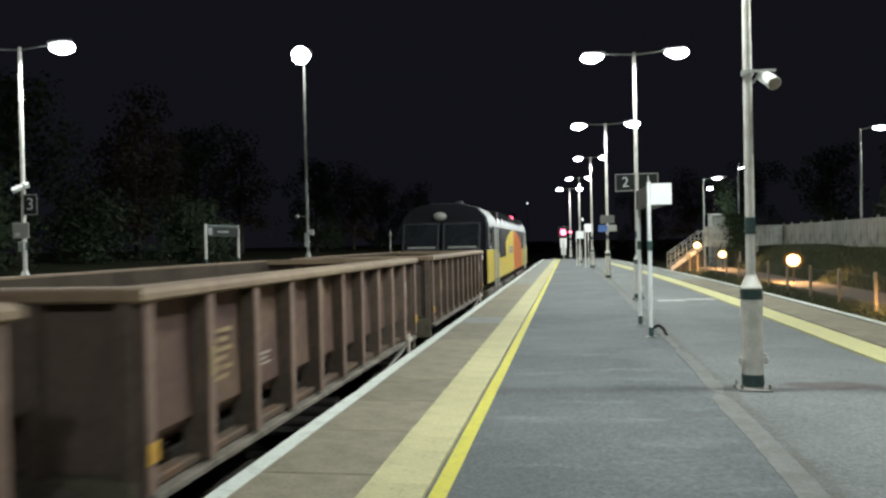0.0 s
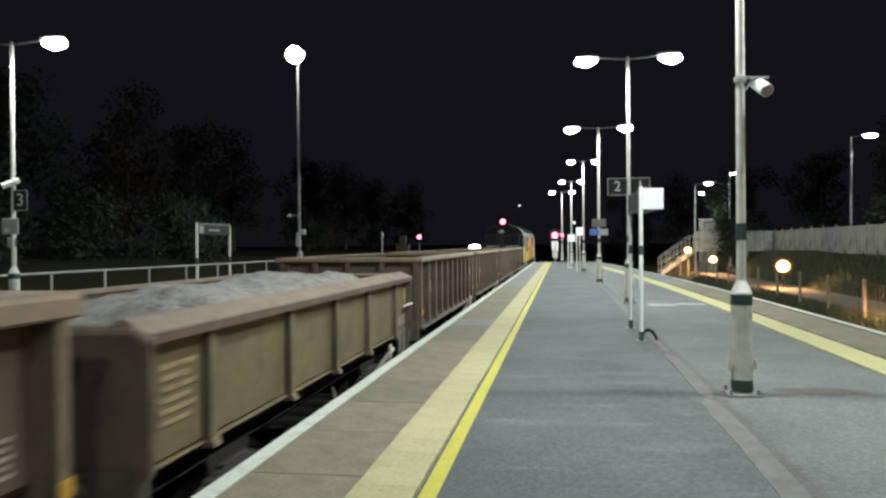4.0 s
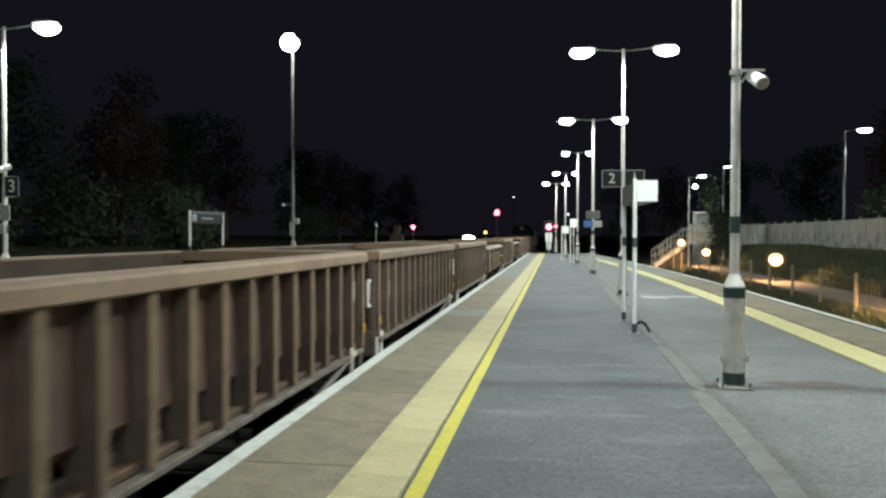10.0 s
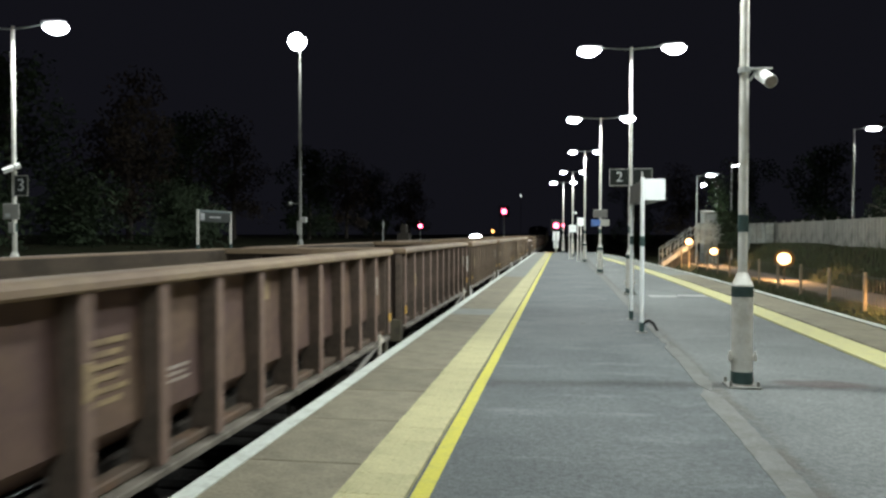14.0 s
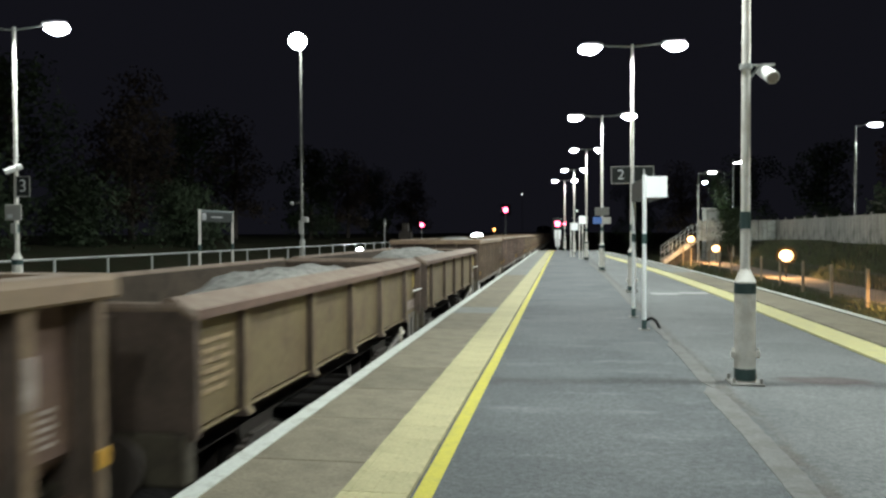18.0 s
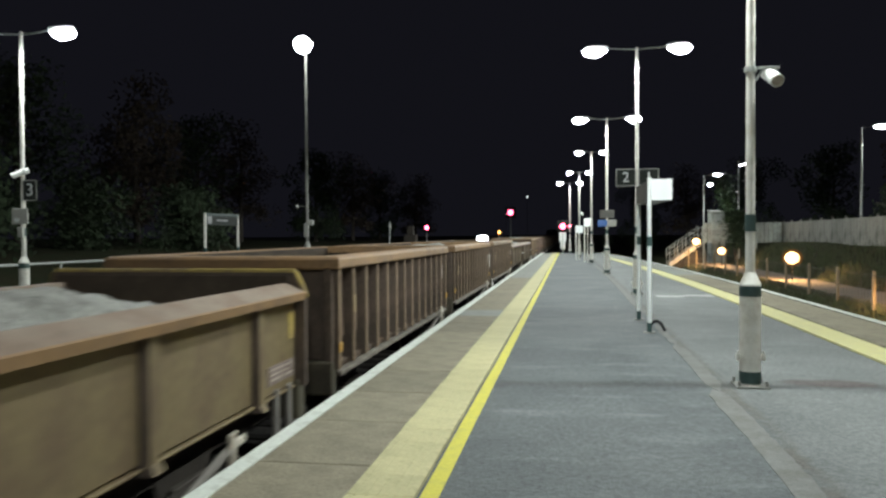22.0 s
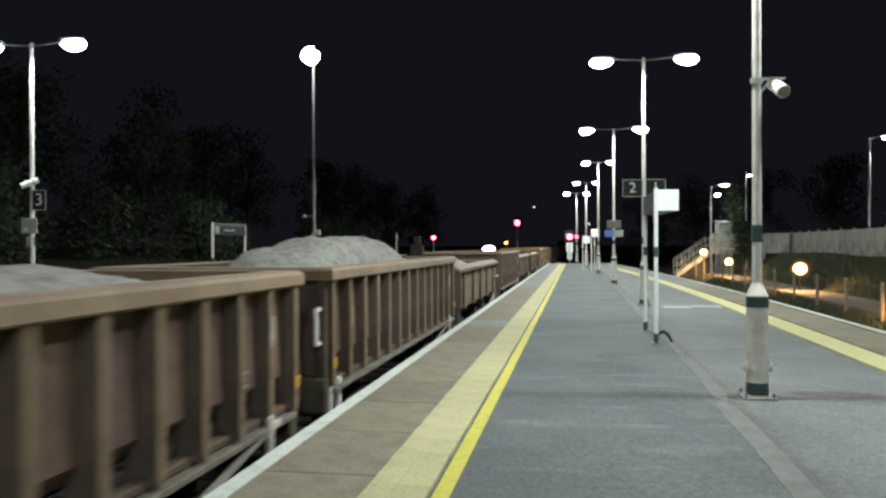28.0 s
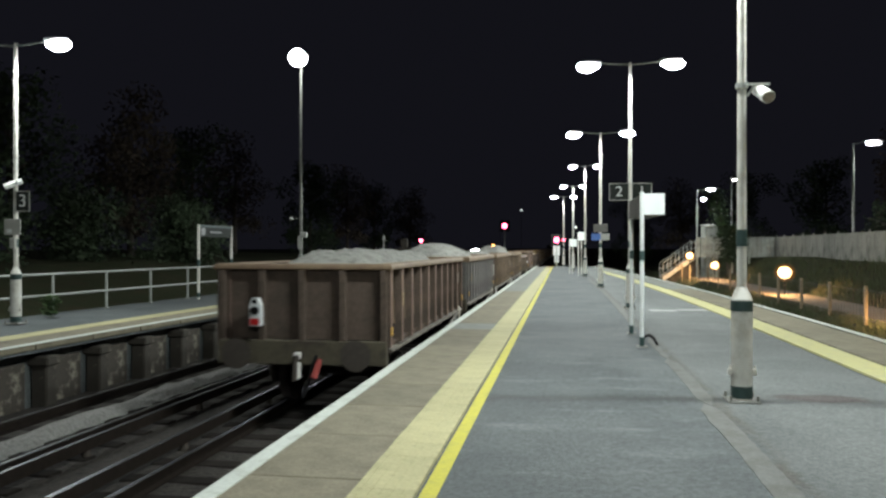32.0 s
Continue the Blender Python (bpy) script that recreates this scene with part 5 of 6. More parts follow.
    for s in (1,):
        a = -L / 2 + 0.1
        bars(w, s, a + dy * 1.46, 1.88, min(0.4, dy * 0.56), 6, MARK_TAN, 0.032)
        if kind != "A":
            plate(w, s, a + dy * 0.42, 1.76, 0.17, 0.17, MARK_TAN, 1.18, "faded_panel")
            plate(w, s, a + dy * 0.42, 1.62, 0.17, 0.08, MARK_TAN, 1.183, "faded_panel")
        else:
            plate(w, s, a + dy * 4.5, 1.98, 0.12, 0.17, MARK_TAN, 1.171, "faded_panel")
        bars(w, s, a + dy * 2.5, 1.6, dy * 0.35, 3, MARK_WHITE, 0.02)
        bars(w, s, L / 2 - 0.1 - dy * 1.55, 1.5, dy * 0.36, 3, MARK_WHITE, 0.024)
        bars(w, s, L / 2 - 0.1 - dy * 0.55, 1.6, dy * 0.3, 5, MARK_WHITE, 0.02)
        plate(w, s, L / 2 - 0.1 - dy, 1.78, 0.075, 0.24, MARK_WHITE, 1.303, "data_plate")
        plate(w, s, a + dy, 1.7, 0.075, 0.2, MARK_TAN, 1.303, "data_plate")
        big = 0.12 if kind == "A" else 0.1
        plate(w, s, -L / 2 + 0.1, 1.29, big * 0.9, big, PLATE_ORANGE, 1.304, "corner_plate")
        plate(w, s, L / 2 - 0.1, 1.29, big * 0.9, big, PLATE_ORANGE, 1.304, "corner_plate")
        if kind == "A":
            plate(w, s, L / 2 - 0.1 - dy * 0.45, 1.97, 0.09, 0.13, PLATE_YELLOW, 1.172, "data_plate")
        if blocks:
            for k, wd in ((7, 0.19), (8, 0.22), (9, 0.17)):
                yb = L / 2 - 0.1 - dy * (k - 0.56)
                x = 1.18
                for z0, z1, u0, u1 in ((1.8, 1.86, -1, 1), (1.72, 1.8, -1, 0.1), (1.67, 1.72, -0.6, 0.9), (1.6, 1.67, -0.9, 1)):
                    bm = bm_new()
                    box(bm, s * x - 0.004, s * x + 0.004, yb + u0 * wd / 2, yb + u1 * wd / 2, z0, z1)
                    part("faded_emblem", bm, MARK_TAN, w, "worn tan painted emblem patch")
        if graffiti:
            plate(w, s, a + dy * 3.5, 1.62, dy * 0.62, 0.42, GRAFFITI, 1.181, "graffiti_patch")
            plate(w, s, L / 2 - 0.1 - dy * 1.5, 1.6, dy * 0.62, 0.36, GRAFFITI, 1.181, "graffiti_patch")
    if hook:
        for e in (-1,):
            bm = bm_new()
            x, y = 1.18, e * (L / 2 + 0.02)
            for a, b in (((x, y - e * 0.1, 1.84), (x, y + e * 0.1, 1.83)), ((x, y + e * 0.1, 1.83), (x, y + e * 0.1, 1.5)), ((x, y + e * 0.1, 1.5), (x, y - e * 0.1, 1.49))):
                tube(bm, a, b, 0.025, 0.025, 8)
            part("grab_handle", bm, HANDLE_WHITE, w, "white-painted grab handle")
            bm = bm_new()
            for o in (-0.15, 0.15):
                box(bm, 1.22, 1.27, e * (L / 2 - 0.25) + o - 0.035, e * (L / 2 - 0.25) + o + 0.035, 0.6, 1.1, 0.01)
            box(bm, 1.1, 1.3, e * (L / 2 - 0.25) - 0.2, e * (L / 2 - 0.25) + 0.2, 0.58, 0.63, 0.01)
            part("foot_step", bm, HANDLE_WHITE, w, "pale painted foot step")
    return w


def low_wagon(label, sheet, tall_end, latch=True):
    """Low-sided two-axle open wagon with five wide ribs and raised ends."""
    L = LENGTH["B"]
    w = thing("open_wagon", label, "freight wagon", "wagons of the train")
    top = 2.03
    for s in (-1, 1):
        bm = bm_new()
        prof = [(1.19, 1.9), (1.295, 1.905), (1.31, 1.95), (1.13, top + 0.005), (1.08, top), (1.08, 1.88)]
        loft(bm, [[(s * x, y, z) for x, z in prof] for y in (-L / 2 + 0.04, L / 2 - 0.04)], caps=True)
        part("top_rail", bm, OLIVE_RIM, w)
        bm = bm_new()
        loft(bm, [[(s * x, y, z) for x, z in ((1.21, 1.88), (1.298, 1.884), (1.316, 1.95), (1.3, 1.9585), (1.21, 1.9))] for y in (-L / 2 + 0.045, L / 2 - 0.045)], caps=True)
        part("rail_lip", bm, RIM_ORANGE if tall_end else FRAME_MAROON, w, "rust-orange lip" if tall_end else "brown lip")
        bm = bm_new()
        loft(bm, [[(s * 1.1, y, 1.92), (s * 1.2, y, 1.92), (s * 1.195, y, 1.13), (s * 1.17, y, 1.11), (s * 1.06, y, 1.11), (s * 1.06, y, 1.22)] for y in (-L / 2 + 0.05, L / 2 - 0.05)], caps=True)
        part("side_sheet", bm, sheet, w)
        bm = bm_new()
        box(bm, s * 1.045 - 0.012, s * 1.045 + 0.012, -L / 2 + 0.09, L / 2 - 0.09, 1.17, 1.99)
        part("inner_lining", bm, INNER, w)
        bm = bm_new()
        box(bm, s * 1.19 - 0.03, s * 1.19 + 0.03, -L / 2 + 0.06, L / 2 - 0.06, 1.088, 1.108, 0.004)
        part("bottom_flange", bm, sheet, w)
    bm = bm_new()
    loft(bm, [[(1.19, -0.075, z), (x1, -0.055, z), (x1, 0.055, z), (1.19, 0.075, z)] for z, x1 in ((1.06, 1.29), (1.12, 1.255), (1.92, 1.255))], caps=True)
    rib = finish("rib", bm, [sheet, END_SHADE])
    # web faces get the darker paint in place of shade
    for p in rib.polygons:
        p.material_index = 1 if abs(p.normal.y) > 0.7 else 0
    for y in (-3.1, -1.46, 0.0, 1.46, 3.1):
        for s in (-1, 1):
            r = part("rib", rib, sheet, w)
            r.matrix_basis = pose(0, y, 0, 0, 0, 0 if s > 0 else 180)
    for e in (-1, 1):
        bm = bm_new()
        eh = 2.13 if tall_end else 1.97
        prof = [(-1.3, 1.1), (-1.3, 1.9), (-1.2, eh), (1.2, eh), (1.3, 1.9), (1.3, 1.1)]
        loft(bm, [[(x, e * (L / 2 - 0.05) + o, z) for x, z in prof] for o in (-0.03, 0.03)], caps=True)
        en = part("end_wall", bm, END_SHADE, w, "end wall coloured dark for shade")
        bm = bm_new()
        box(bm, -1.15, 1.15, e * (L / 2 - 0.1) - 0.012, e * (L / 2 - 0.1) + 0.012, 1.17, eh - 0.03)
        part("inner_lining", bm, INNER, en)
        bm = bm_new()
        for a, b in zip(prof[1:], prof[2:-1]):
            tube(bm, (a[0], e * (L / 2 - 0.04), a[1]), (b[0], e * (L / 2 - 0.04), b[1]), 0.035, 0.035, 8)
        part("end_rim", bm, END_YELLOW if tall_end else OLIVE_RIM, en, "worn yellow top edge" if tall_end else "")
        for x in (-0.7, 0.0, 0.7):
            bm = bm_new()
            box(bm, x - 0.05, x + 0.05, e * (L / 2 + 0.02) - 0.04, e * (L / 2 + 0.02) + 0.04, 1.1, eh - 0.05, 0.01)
            part("end_rib", bm, END_SHADE, w)
        for sx in (-1, 1) if e > 0 and latch else ():
            bm = bm_new()
            tube(bm, (sx * 1.24, e * (L / 2 - 0.38), 1.5), (sx * 1.3, e * (L / 2 - 0.01), 1.52), 0.017, 0.017, 6)
            part("end_latch", bm, HANDLE_WHITE, w, "white latch bar")
    bm = bm_new()
    box(bm, -1.08, 1.08, -L / 2 + 0.08, L / 2 - 0.08, 1.12, 1.17)
    part("floor", bm, INNER, w)
    underframe(w, L, lever=1.65, drop=0.06)
    for s in (1,):
        plate(w, s, L / 2 - 0.16, 1.66, 0.13, 0.24, PLATE_YELLOW, 1.2, "data_plate")
        plate(w, s, -L / 2 + 0.16, 1.58, 0.13, 0.2, PLATE_YELLOW, 1.2, "data_plate")
        plate(w, s, -L / 2 + 0.16, 1.26, 0.14, 0.12, PLATE_ORANGE, 1.2, "corner_plate")
        plate(w, s, L / 2 - 0.42, 1.28, 0.62, 0.16, MARK_GREY, 1.199, "faded_panel")
        bars(w, s, -L / 2 + 0.56, 1.72, 0.5, 6, MARK_TAN, 0.034, 1.203)
        bars(w, s, L / 2 - 0.42, 1.34, 0.5, 3, MARK_WHITE, 0.02, 1.206)
        for y in (L / 2 - 0.55, L / 2 - 0.25):
            bm = bm_new()
            box(bm, s * 1.2 - 0.02, s * 1.2 + 0.02, y - 0.045, y + 0.045, 0.6, 1.15, 0.01)
            part("foot_step", bm, STRUT, w)
    return w


def load(peak, length, shift, seed, rough=0.07, low=False, short=False):
    """A heap of stone lying in a wagon."""
    L = 7.0 if short else LENGTH["C"] - 0.3
    nx, ny = 26, 74
    base = 1.35
    vs, fs = [], []
    for j in range(ny + 1):
        y = -L / 2 + L * j / ny
        for i in range(nx + 1):
            x = -1.12 + 2.24 * i / nx
            u = (y - shift) / (length / 2)
            h = max(0.0, 1 - abs(u) ** (8.0 if low else 3.8)) * (1 - (0.38 if low else 0.62) * abs(x / 1.12) ** 2.6)
            z = base + (peak - base) * h
            z += rough * noise.noise((x * 1.7, y * 1.3, seed)) + 0.5 * rough * noise.noise((x * 5, y * 5, seed)) + 0.35 * rough * noise.noise((x * 13, y * 13, seed))
            vs.append((x * 0.92, y, z))
    for j in range(ny):
        for i in range(nx):
            a = j * (nx + 1) + i
            fs.append((a, a + 1, a + nx + 2, a + nx + 1))
    # closed underneath
    n0 = len(vs)
    vs += [(-0.92, -L / 2, 1.26), (0.92, -L / 2, 1.26), (0.92, L / 2, 1.26), (-0.92, L / 2, 1.26)]
    fs.append((n0, n0 + 3, n0 + 2, n0 + 1))
    me = bpy.data.meshes.new("stone_load")
    me.from_pydata(vs, [], fs)
    me.materials.append(SPOIL)
    for p in me.polygons:
        p.use_smooth = True
    return tagged(new("stone_load", me), "heaped grey stone spoil lying in an open wagon", "stone heap", "loads of the wagons")


def locomotive():
    """Diesel locomotive; y runs along, local y = 0 at its rear end, body towards +y."""
    lo = thing("diesel_locomotive", "diesel freight locomotive with dark cab and yellow and orange sides", "locomotive")
    L = 20.9
    low = [(-1.3, 1.2), (-1.32, 1.3), (-1.32, 2.95), (1.32, 2.95), (1.32, 1.3), (1.3, 1.2)]
    roof = [(-1.32, 2.952), (-1.26, 3.22), (-1.0, 3.5), (-0.45, 3.64), (0.45, 3.64), (1.0, 3.5), (1.26, 3.22), (1.32, 2.952)]
    part("engine_body", loft(bm_new(), [[(x, y, z) for x, z in low] for y in (2.3, L - 2.3)], caps=True), LOCO_GREY, lo, "dark grey engine body")
    part("engine_roof", loft(bm_new(), [[(x, y, z) for x, z in roof] for y in (2.0, L - 2.0)], caps=True), LOCO_ROOF, lo, "pale grey curved roof", True)
    for y0, sg in ((0.0, 1), (L, -1)):
        def back(z):
            """How far the raked cab face stands back at a height."""
            return y0 + sg * max(0.0, (z - 2.15) * 0.3)
        rings = [[(x * 0.965, back(z), z) for x, z in low[:3] + roof[1:-1] + low[3:]]]
        rings += [[(x, y0 + sg * d, z) for x, z in low[:3] + roof[1:-1] + low[3:]] for d in (0.55, 2.29)]
        cab = part("cab", loft(bm_new(), rings, caps=True), LOCO_BLACK, lo, "dark cab end")
        for x0, x1 in ((-1.16, -0.17), (0.05, 1.06)):
            bm = bm_new()
            loft(bm, [[(x0, back(2.28) - sg * o, 2.28), (x0, back(3.02) - sg * o, 3.02), (x1, back(3.02) - sg * o, 3.02), (x1, back(2.28) - sg * o, 2.28)] for o in (0.012, -0.05)], caps=True)
            pane = part("windscreen", bm, GLASS_DARK, cab, "dark windscreen pane")
            bm = bm_new()
            for u0, u1, z0, z1 in ((x0 - 0.05, x1 + 0.05, 2.23, 2.28), (x0 - 0.05, x1 + 0.05, 3.02, 3.06), (x0 - 0.05, x0, 2.28, 3.02), (x1, x1 + 0.05, 2.28, 3.02)):
                loft(bm, [[(u0, back(z0) - sg * o, z0), (u0, back(z1) - sg * o, z1), (u1, back(z1) - sg * o, z1), (u1, back(z0) - sg * o, z0)] for o in (0.03, -0.05)], caps=True)
            part("window_frame", bm, LOCO_GREY, pane)
            bm = bm_new()
            box(bm, x0 + 0.12, x1 - 0.05, min(back(2.3), back(2.3) - sg * 0.045), max(back(2.3), back(2.3) - sg * 0.045), 2.3, 2.36, 0.01)
            part("wiper_tray", bm, MASTGREY, pane, "pale tray below the window")
            bm = bm_new()
            xm = (x0 + x1) / 2
            tube(bm, (xm, back(3.0) - sg * 0.04, 3.0), (xm - 0.3, back(2.5) - sg * 0.04, 2.5), 0.012, 0.012, 6)
            part("wiper", bm, BLACK, pane)
        bm = bm_new()
        box(bm, -1.22, 1.22, y0 - 0.03, y0 + 0.03, 2.13, 2.18, 0.008)
        part("waist_rail", bm, MASTGREY, cab, "pale rail below the windows")
        bm = bm_new()
        ball(bm, (-0.1, back(3.26), 3.26), 0.2, 0.1, 0.13)
        part("headlight", bm, MASTGREY, cab, "unlit headlight cluster", True)
        for x in (-1.08, 1.08):
            bm = bm_new()
            ball(bm, (x, y0 - sg * 0.01, 2.02), 0.12, 0.06, 0.1)
            part("marker_light", bm, SIGNWHITE, cab, "unlit marker light", True)
        bm = bm_new()
        box(bm, 0.3, 0.5, y0 + sg * 1.0 - 0.12, y0 + sg * 1.0 + 0.12, 3.6, 3.74, 0.03)
        part("horn_cover", bm, LOCO_GREY, cab)
        bm = bm_new()
        loft(bm, [[(x * 1.004, y0 + sg * d, z + 0.012) for x, z in roof] for d in (0.62, 1.99)], caps=True)
        part("cab_roof", bm, LOCO_ROOF, cab, "pale grey cab roof", True)
        for s in (-1, 1):
            def slab(name, mat, a, b, z0, z1, out, label=""):
                bm = bm_new()
                box(bm, s * 1.325 - out, s * 1.325 + out, min(y0 + sg * a, y0 + sg * b), max(y0 + sg * a, y0 + sg * b), z0, z1, 0.004)
                return part(name, bm, mat, cab, label)
            slab("cab_side_panel", LOCO_YELLOW, 0.02, 2.0, 1.25, 2.24, 0.012, "yellow lower cab side")
            slab("side_window", GLASS_DARK, 0.6, 1.25, 2.34, 2.9, 0.014)
            slab("window_surround", LOCO_ROOF, 0.5, 1.35, 2.28, 2.96, 0.01, "pale grey window surround")
            slab("cab_door", LOCO_YELLOW, 2.12, 2.9, 1.28, 2.24, 0.014, "yellow and grey cab door")
            slab("door_window", LOCO_ROOF, 2.12, 2.9, 2.25, 2.92, 0.014)
            for d in (2.03, 3.02):
                bm = bm_new()
                tube(bm, (s * 1.37, y0 + sg * d, 1.05), (s * 1.37, y0 + sg * d, 2.9), 0.028, 0.028, 8)
                part("handrail", bm, SIGNGREY, cab, "grey door handrail")
        for x in (-0.87, 0.87):
            bm = bm_new()
            tube(bm, (x, y0, 1.05), (x, y0 - sg * 0.3, 1.05), 0.12, 0.09, 10)
            tube(bm, (x, y0 - sg * 0.3, 1.05), (x, y0 - sg * 0.36, 1.05), 0.24, 0.24, 16)
            part("buffer", bm, CHASSIS, lo)
    for s in (-1, 1):
        def side(name, mat, pts, o=0.01, label=""):
            bm = bm_new()
            loft(bm, [[(s * (1.322 + d), y, z) for y, z in pts] for d in (0.0, o)], caps=True)
            return part(name, bm, mat, lo, label)
        side("yellow_band", LOCO_YELLOW, [(3.1, 1.25), (6.7, 1.25), (6.7, 1.92), (4.05, 1.92), (4.05, 2.1), (3.1, 2.1)])
        side("yellow_panel", LOCO_YELLOW, [(6.7, 1.25), (10.8, 1.25), (10.8, 2.94), (9.3, 2.9), (7.8, 2.72), (6.7, 2.42)], 0.012, "yellow flank panel")
        side("orange_panel", LOCO_ORANGE, [(10.82, 1.25), (16.2, 1.25), (16.2, 2.3), (14.6, 2.66), (12.6, 2.88), (10.82, 2.94)], 0.012, "orange flank panel")
        grille = side("grille", BLACK, [(4.1, 1.96), (6.6, 1.96), (6.6, 2.85), (4.1, 2.85)], 0.014, "black radiator grille")
        for k in range(8):
            bm = bm_new()
            z = 2.0 + 0.11 * k
            box(bm, s * 1.34 - 0.012, s * 1.34 + 0.012, 4.14, 6.56, z, z + 0.05)
            part("grille_slat", bm, LOCO_GREY, grille)
        bm = bm_new()
        for k, (z0, z1, a, b) in enumerate(((2.0, 2.3, 8.2, 8.9), (2.0, 2.3, 9.1, 9.6), (2.0, 2.3, 9.8, 10.4))):
            box(bm, s * 1.336 - 0.003, s * 1.336 + 0.003, a, b, z0, z1)
        part("lettering_bar", bm, LOCO_ROOF, lo)
        side("end_panel", LOCO_YELLOW, [(16.3, 1.25), (18.85, 1.25), (18.85, 2.1), (16.3, 2.1)], 0.01)
        for k in range(9):
            bm = bm_new()
            y = 3.5 + 1.75 * k
            box(bm, s * 1.2 - 0.09, s * 1.2 + 0.09, y - 0.02, y + 0.02, 2.95, 3.5)
            if k % 3 == 0:
                box(bm, s * 1.02 - 0.2, s * 1.02 + 0.2, y + 0.2, y + 1.2, 3.3, 3.52, 0.03)
            part("roof_rib", bm, LOCO_GREY if k % 3 else BLACK, lo)
    bm = bm_new()
    for k in range(4):
        box(bm, -0.55, 0.55, 4 + 3.2 * k, 6.2 + 3.2 * k, 3.52, 3.7, 0.03)
    part("roof_hatches", bm, LOCO_GREY, lo)
    bm = bm_new()
    box(bm, -1.1, 1.1, 0.15, L - 0.15, 0.98, 1.22, 0.02)
    part("underframe", bm, CHASSIS, lo)
    bm = bm_new()
    box(bm, -1.2, 1.2, 7.6, 13.2, 0.3, 1.0, 0.1)
    part("fuel_tank", bm, CHASSIS, lo)
    for y in (4.0, 16.9):
        b = part("bogie", box(bm_new(), -1.2, 1.2, y - 2.5, y + 2.5, 0.62, 0.98, 0.05), CHASSIS_PALE, lo)
        for dy in (-1.85, 0, 1.85):
            for s in (-1, 1):
                bm = bm_new()
                tube(bm, (s * 0.68, 0, 0), (s * 0.82, 0, 0), 0.53, 0.53, 20)
                part("wheel", bm, WHEEL, b).matrix_basis = pose(0, y + dy, 0.53)
                bm = bm_new()
                box(bm, s * 1.2 - 0.12, s * 1.2 + 0.12, y + dy - 0.22, y + dy + 0.22, 0.4, 0.8, 0.03)
                part("axle_box", bm, CHASSIS_PALE, b)
    return lo


ORDER = "AAAABCBCCCCAACBBCDDBBABCCDA"
BAYS = {8: 13, 10: 15, 18: 14, 19: 13, 24: 13, 26: 11}     # ribbed bays where they differ from the usual 14
REAR = (-8.65, -18.1, -27.1, -36.0, -45.0, -53.66, -62.32, -71.28, -80.2, -88.92, -98.05, -107.03, -115.98, -125.1, -133.85, -142.55, -151.47, -160.05,
        -168.45, -177.55, -186.3, -195.15, -204.31, -213.12, -222.0, -230.65, -239.85)      # rear end of each wagon behind the locomotive
WAGONS, LOADS = [], []


def build_train():
    proto = {}
    def made(i, kind):
        orange = i in (18, 19, 20)
        grey = i == 26
        pink = i in (3, 4)
        blocks = i == 11
        key = (kind, orange, grey, pink, blocks, BAYS.get(i), i in (7, 20, 21, 27) and i)
        if key in proto:
            return copy_thing(proto[key], Matrix())
        if kind == "B":
            w = low_wagon("olive-brown low-sided open wagon" + (" with a rust-orange lip on its top rail" if orange else " with a pale worn top rail"), OLIVE, orange, i not in (20, 21))
            if i == 7:
                plate(w, 1, 0.74, 1.52, 0.4, 0.26, GRAFFITI_FAINT, 1.203, "graffiti_patch")
                plate(w, 1, 0.5, 1.47, 0.2, 0.24, GRAFFITI_FAINT, 1.204, "graffiti_patch")
            if i == 21:
                for s in (-1, 1):
                    plate(w, s, LENGTH["B"] / 2 - 0.72, 1.5, 0.1, 0.56, MARK_WHITE, 1.205, "painted_mark")
                    plate(w, s, LENGTH["B"] / 2 - 0.5, 1.3, 0.34, 0.09, MARK_WHITE, 1.206, "painted_mark")
        elif kind == "A":
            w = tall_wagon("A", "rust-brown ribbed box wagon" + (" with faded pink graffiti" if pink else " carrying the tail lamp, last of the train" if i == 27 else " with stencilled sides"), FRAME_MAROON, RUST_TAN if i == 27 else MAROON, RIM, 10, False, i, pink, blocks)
            if i == 27:
                tail_lamp(w)
        else:
            lab = "grey-brown ribbed box wagon" if grey else "brown ribbed box wagon with a rust-orange top rim" if orange else "brown close-ribbed box wagon with white grab handles"
            w = tall_wagon(kind, lab, GREYWAG if grey else BROWN, GREYWAG if grey else MAROON, RIM_ORANGE if orange else RIM, BAYS.get(i, 14), not (orange or grey), i, False, blocks, GREY_END_SHADE if grey else None)
        proto[key] = w
        return w
    for i, (kind, rear) in enumerate(zip(ORDER, REAR), 1):
        mid = rear + LENGTH[kind] / 2
        w = made(i, kind)
        WAGONS.append((w, mid))
        spec = {5: (2.06, 6.8, 0.6, 0.09), 7: (2.04, 5.2, 1.7, 0.09), 14: (2.28, 5.5, 0.8, 0.06), 15: (2.04, 5.6, 1.2, 0.1), 16: (1.98, 5.0, 1.3, 0.09), 17: (2.19, 5.5, 0.6, 0.05), 18: (2.23, 5.5, 0.0, 0.05),
                20: (2.06, 4.6, 1.55, 0.13), 21: (2.0, 7.4, 0.4, 0.1), 22: (2.2, 5.0, -0.5, 0.05), 23: (2.1, 6.5, 0.2, 0.08), 24: (2.57, 7.8, 0.2, 0.09), 25: (2.33, 7.6, 0.9, 0.06), 26: (2.58, 7.6, -0.3, 0.1), 27: (2.42, 8.0, 0.0, 0.08)}.get(i)
        if spec:
            LOADS.append((load(spec[0], spec[1], spec[2], i * 3.7, spec[3], i in (5, 21, 27), kind == "D"), mid))


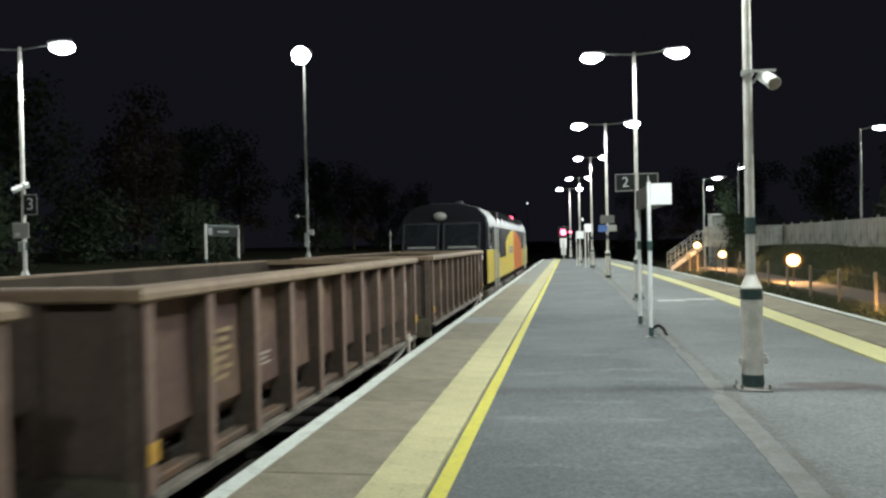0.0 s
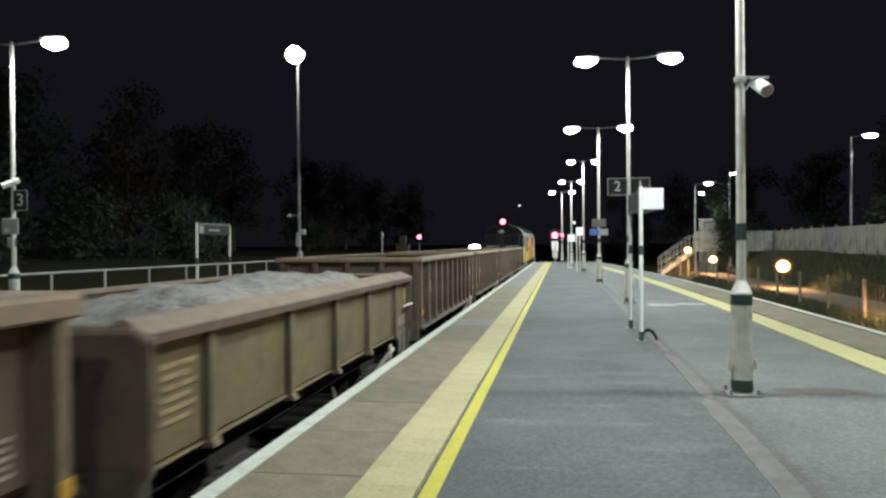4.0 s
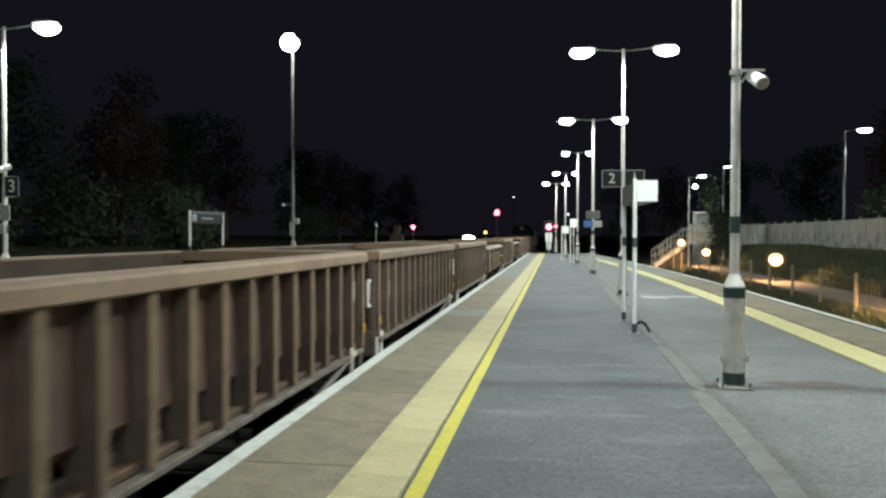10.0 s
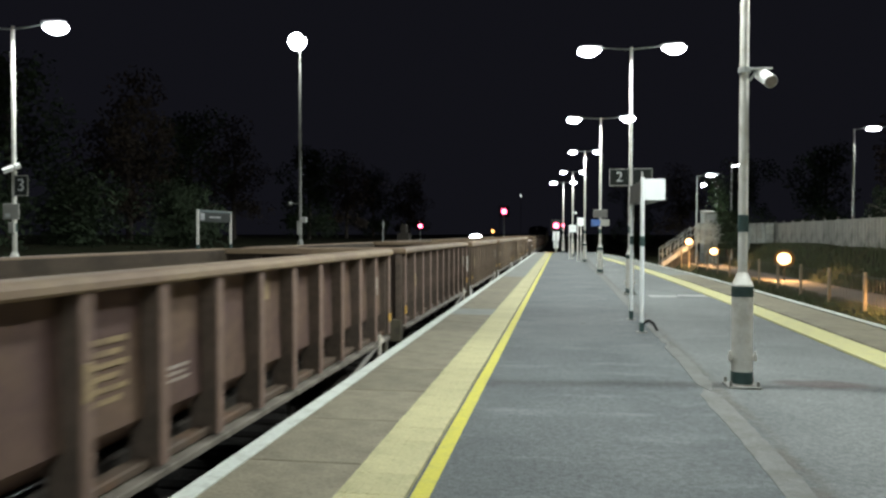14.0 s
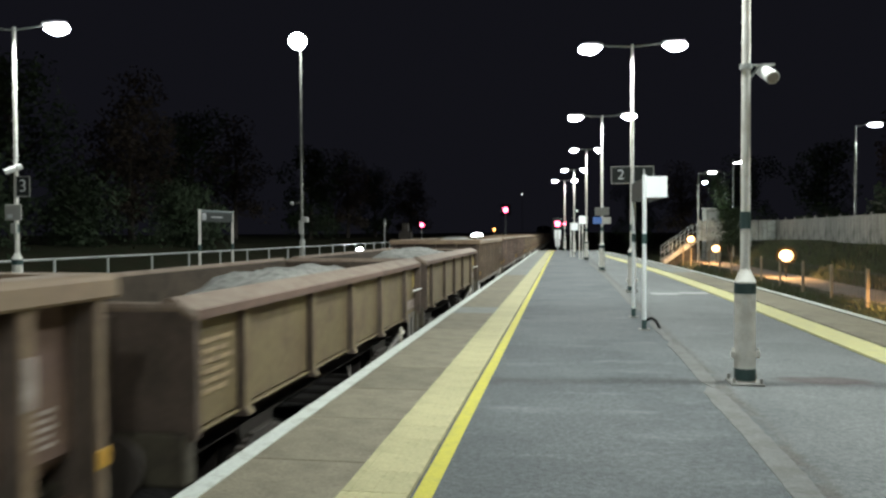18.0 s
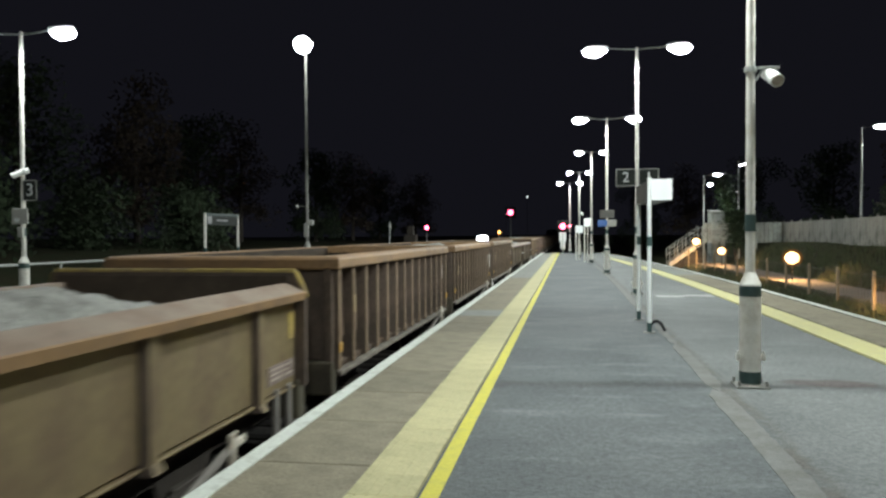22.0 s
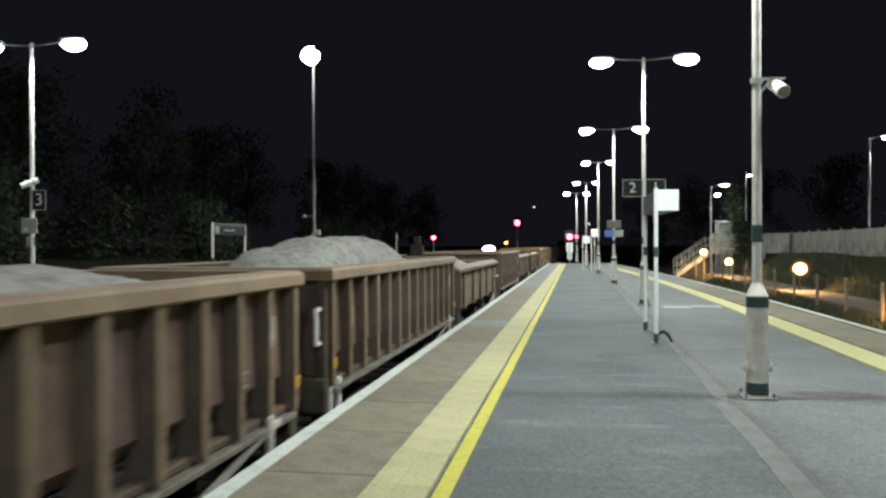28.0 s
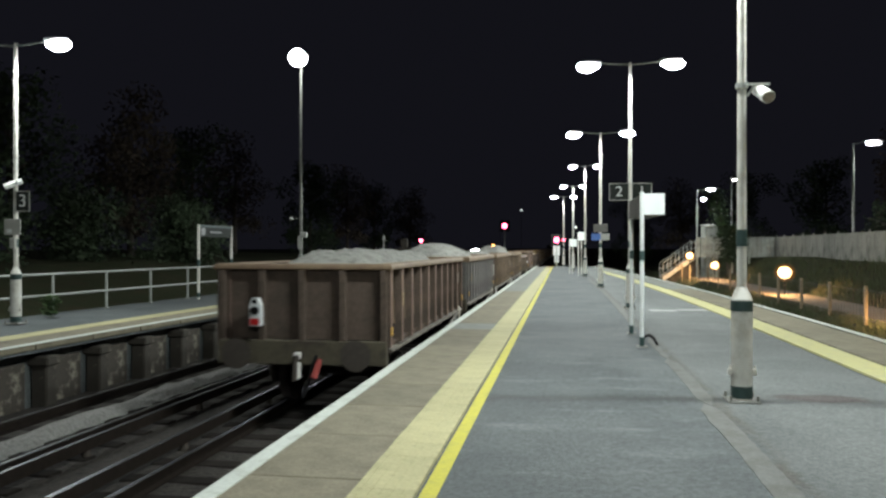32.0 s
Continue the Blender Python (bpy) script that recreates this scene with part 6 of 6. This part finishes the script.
def tail_lamp(w):
    L = LENGTH["A"]
    bm = bm_new()
    y = -L / 2 - 0.06
    loft(bm, [[(x, y + o, z) for x, z in ((-0.71, 1.36), (-0.71, 1.66), (-0.67, 1.76), (-0.59, 1.76), (-0.55, 1.66), (-0.55, 1.36))] for o in (-0.12, 0.0)], caps=True)
    t = part("tail_lamp", bm, SIGNWHITE, w, "white portable tail lamp with dark lens and red base")
    bm = bm_new()
    tube(bm, (-0.63, y - 0.14, 1.58), (-0.63, y - 0.12, 1.58), 0.06, 0.06, 16)
    tube(bm, (-0.63, y - 0.13, 1.71), (-0.63, y - 0.12, 1.71), 0.035, 0.035, 12)
    part("lens", bm, BLACK, t)
    bm = bm_new()
    box(bm, -0.695, -0.565, y - 0.135, y - 0.12, 1.38, 1.47)
    part("red_plate", bm, material("red_label", (0.5, 0.02, 0.02), 0.5), t)
    bm = bm_new()
    box(bm, -0.04, 0.04, y - 0.16, y - 0.06, 0.62, 0.86, 0.02)
    box(bm, -0.06, 0.05, y - 0.15, y - 0.06, 0.9, 1.0, 0.02)
    part("white_hose_bracket", bm, HANDLE_WHITE, w)
    bm = bm_new()
    tube(bm, (0.32, y - 0.1, 0.9), (0.27, y - 0.2, 0.66), 0.04, 0.05, 8)
    part("red_hose", bm, material("red_hose_rubber", (0.35, 0.06, 0.05), 0.7), w)


# ---- build everything ----
build_ground()
build_track("track_near", const(TRACK), -260, 330, "ballasted track with a conductor rail, along the island platform", -1.19)
build_track("track_far", lambda y: -7.1 + far_shift(y), -60, 180, "ballasted track along the far platform, pale stones between rails", 1.19)
build_track("track_one", lambda y: right_edge(min(y, 75)) + 1.44 - max(0, y - 75) * 0.11, -40, 120, "ballasted track on the fence side of the island platform", 1.19)
bm = bm_new()
rings = []
for y in steps(-4, 60, 0.22):
    c = -7.1 + far_shift(y)
    rings.append([(c + x, y, -1.075 + h * (1 + 0.5 * noise.noise((y * 0.8, 3, 1))) + 0.06 * noise.noise((x * 9, y * 9, 1))) for x, h in ((-0.24, 0.0), (-0.15, 0.08), (-0.05, 0.13), (0.05, 0.13), (0.15, 0.08), (0.24, 0.0))])
loft(bm, rings, closed=False)
solid("ballast_heap", bm, BALLAST_NEW, "pale fresh ballast heaped between the far rails", "ballast", "stuff")
island = build_island()
build_far_platform()
build_columns()
build_far_columns()
build_box_sign()
build_right_side()
build_signals()
build_trees()
build_train()
LOCO = locomotive()
build_coping(island)


# ---- movement ----
S0, S1, S2, S3 = 132.982, 114.21, 3.376, 0.0


def travelled(t):
    """Where the rear of the locomotive is along the track."""
    u = (t - 16) / 16
    return S0 + S1 * u + S2 * u * u + S3 * u * u * u


def motions():
    times = [float(k) for k in range(33)]
    walk(LOCO, [(t, pose(TRACK, travelled(t) + 0.45, RAIL)) for t in times])
    for ob, y in WAGONS + LOADS:
        walk(ob, [(t, pose(TRACK, travelled(t) + y, RAIL)) for t in times])
    ticks = [(k * 0.08, math.degrees((travelled(k * 0.08) - travelled(0)))) for k in range(401)]
    for ob, _ in WAGONS:
        for ws in [c for c in ob.children if c.name.startswith("wheelset")]:
            y = ws.matrix_basis.translation.y
            walk(ws, [(t, pose(0, y, 0.45, -d / 0.45 % 360)) for t, d in ticks])
    for bogie in [c for c in LOCO.children if c.name.startswith("bogie")]:
        for wh in [c for c in bogie.children if c.name.startswith("wheel")]:
            at = wh.matrix_basis.translation.copy()
            walk(wh, [(t, pose(*at, -d / 0.53 % 360)) for t, d in ticks])


motions()
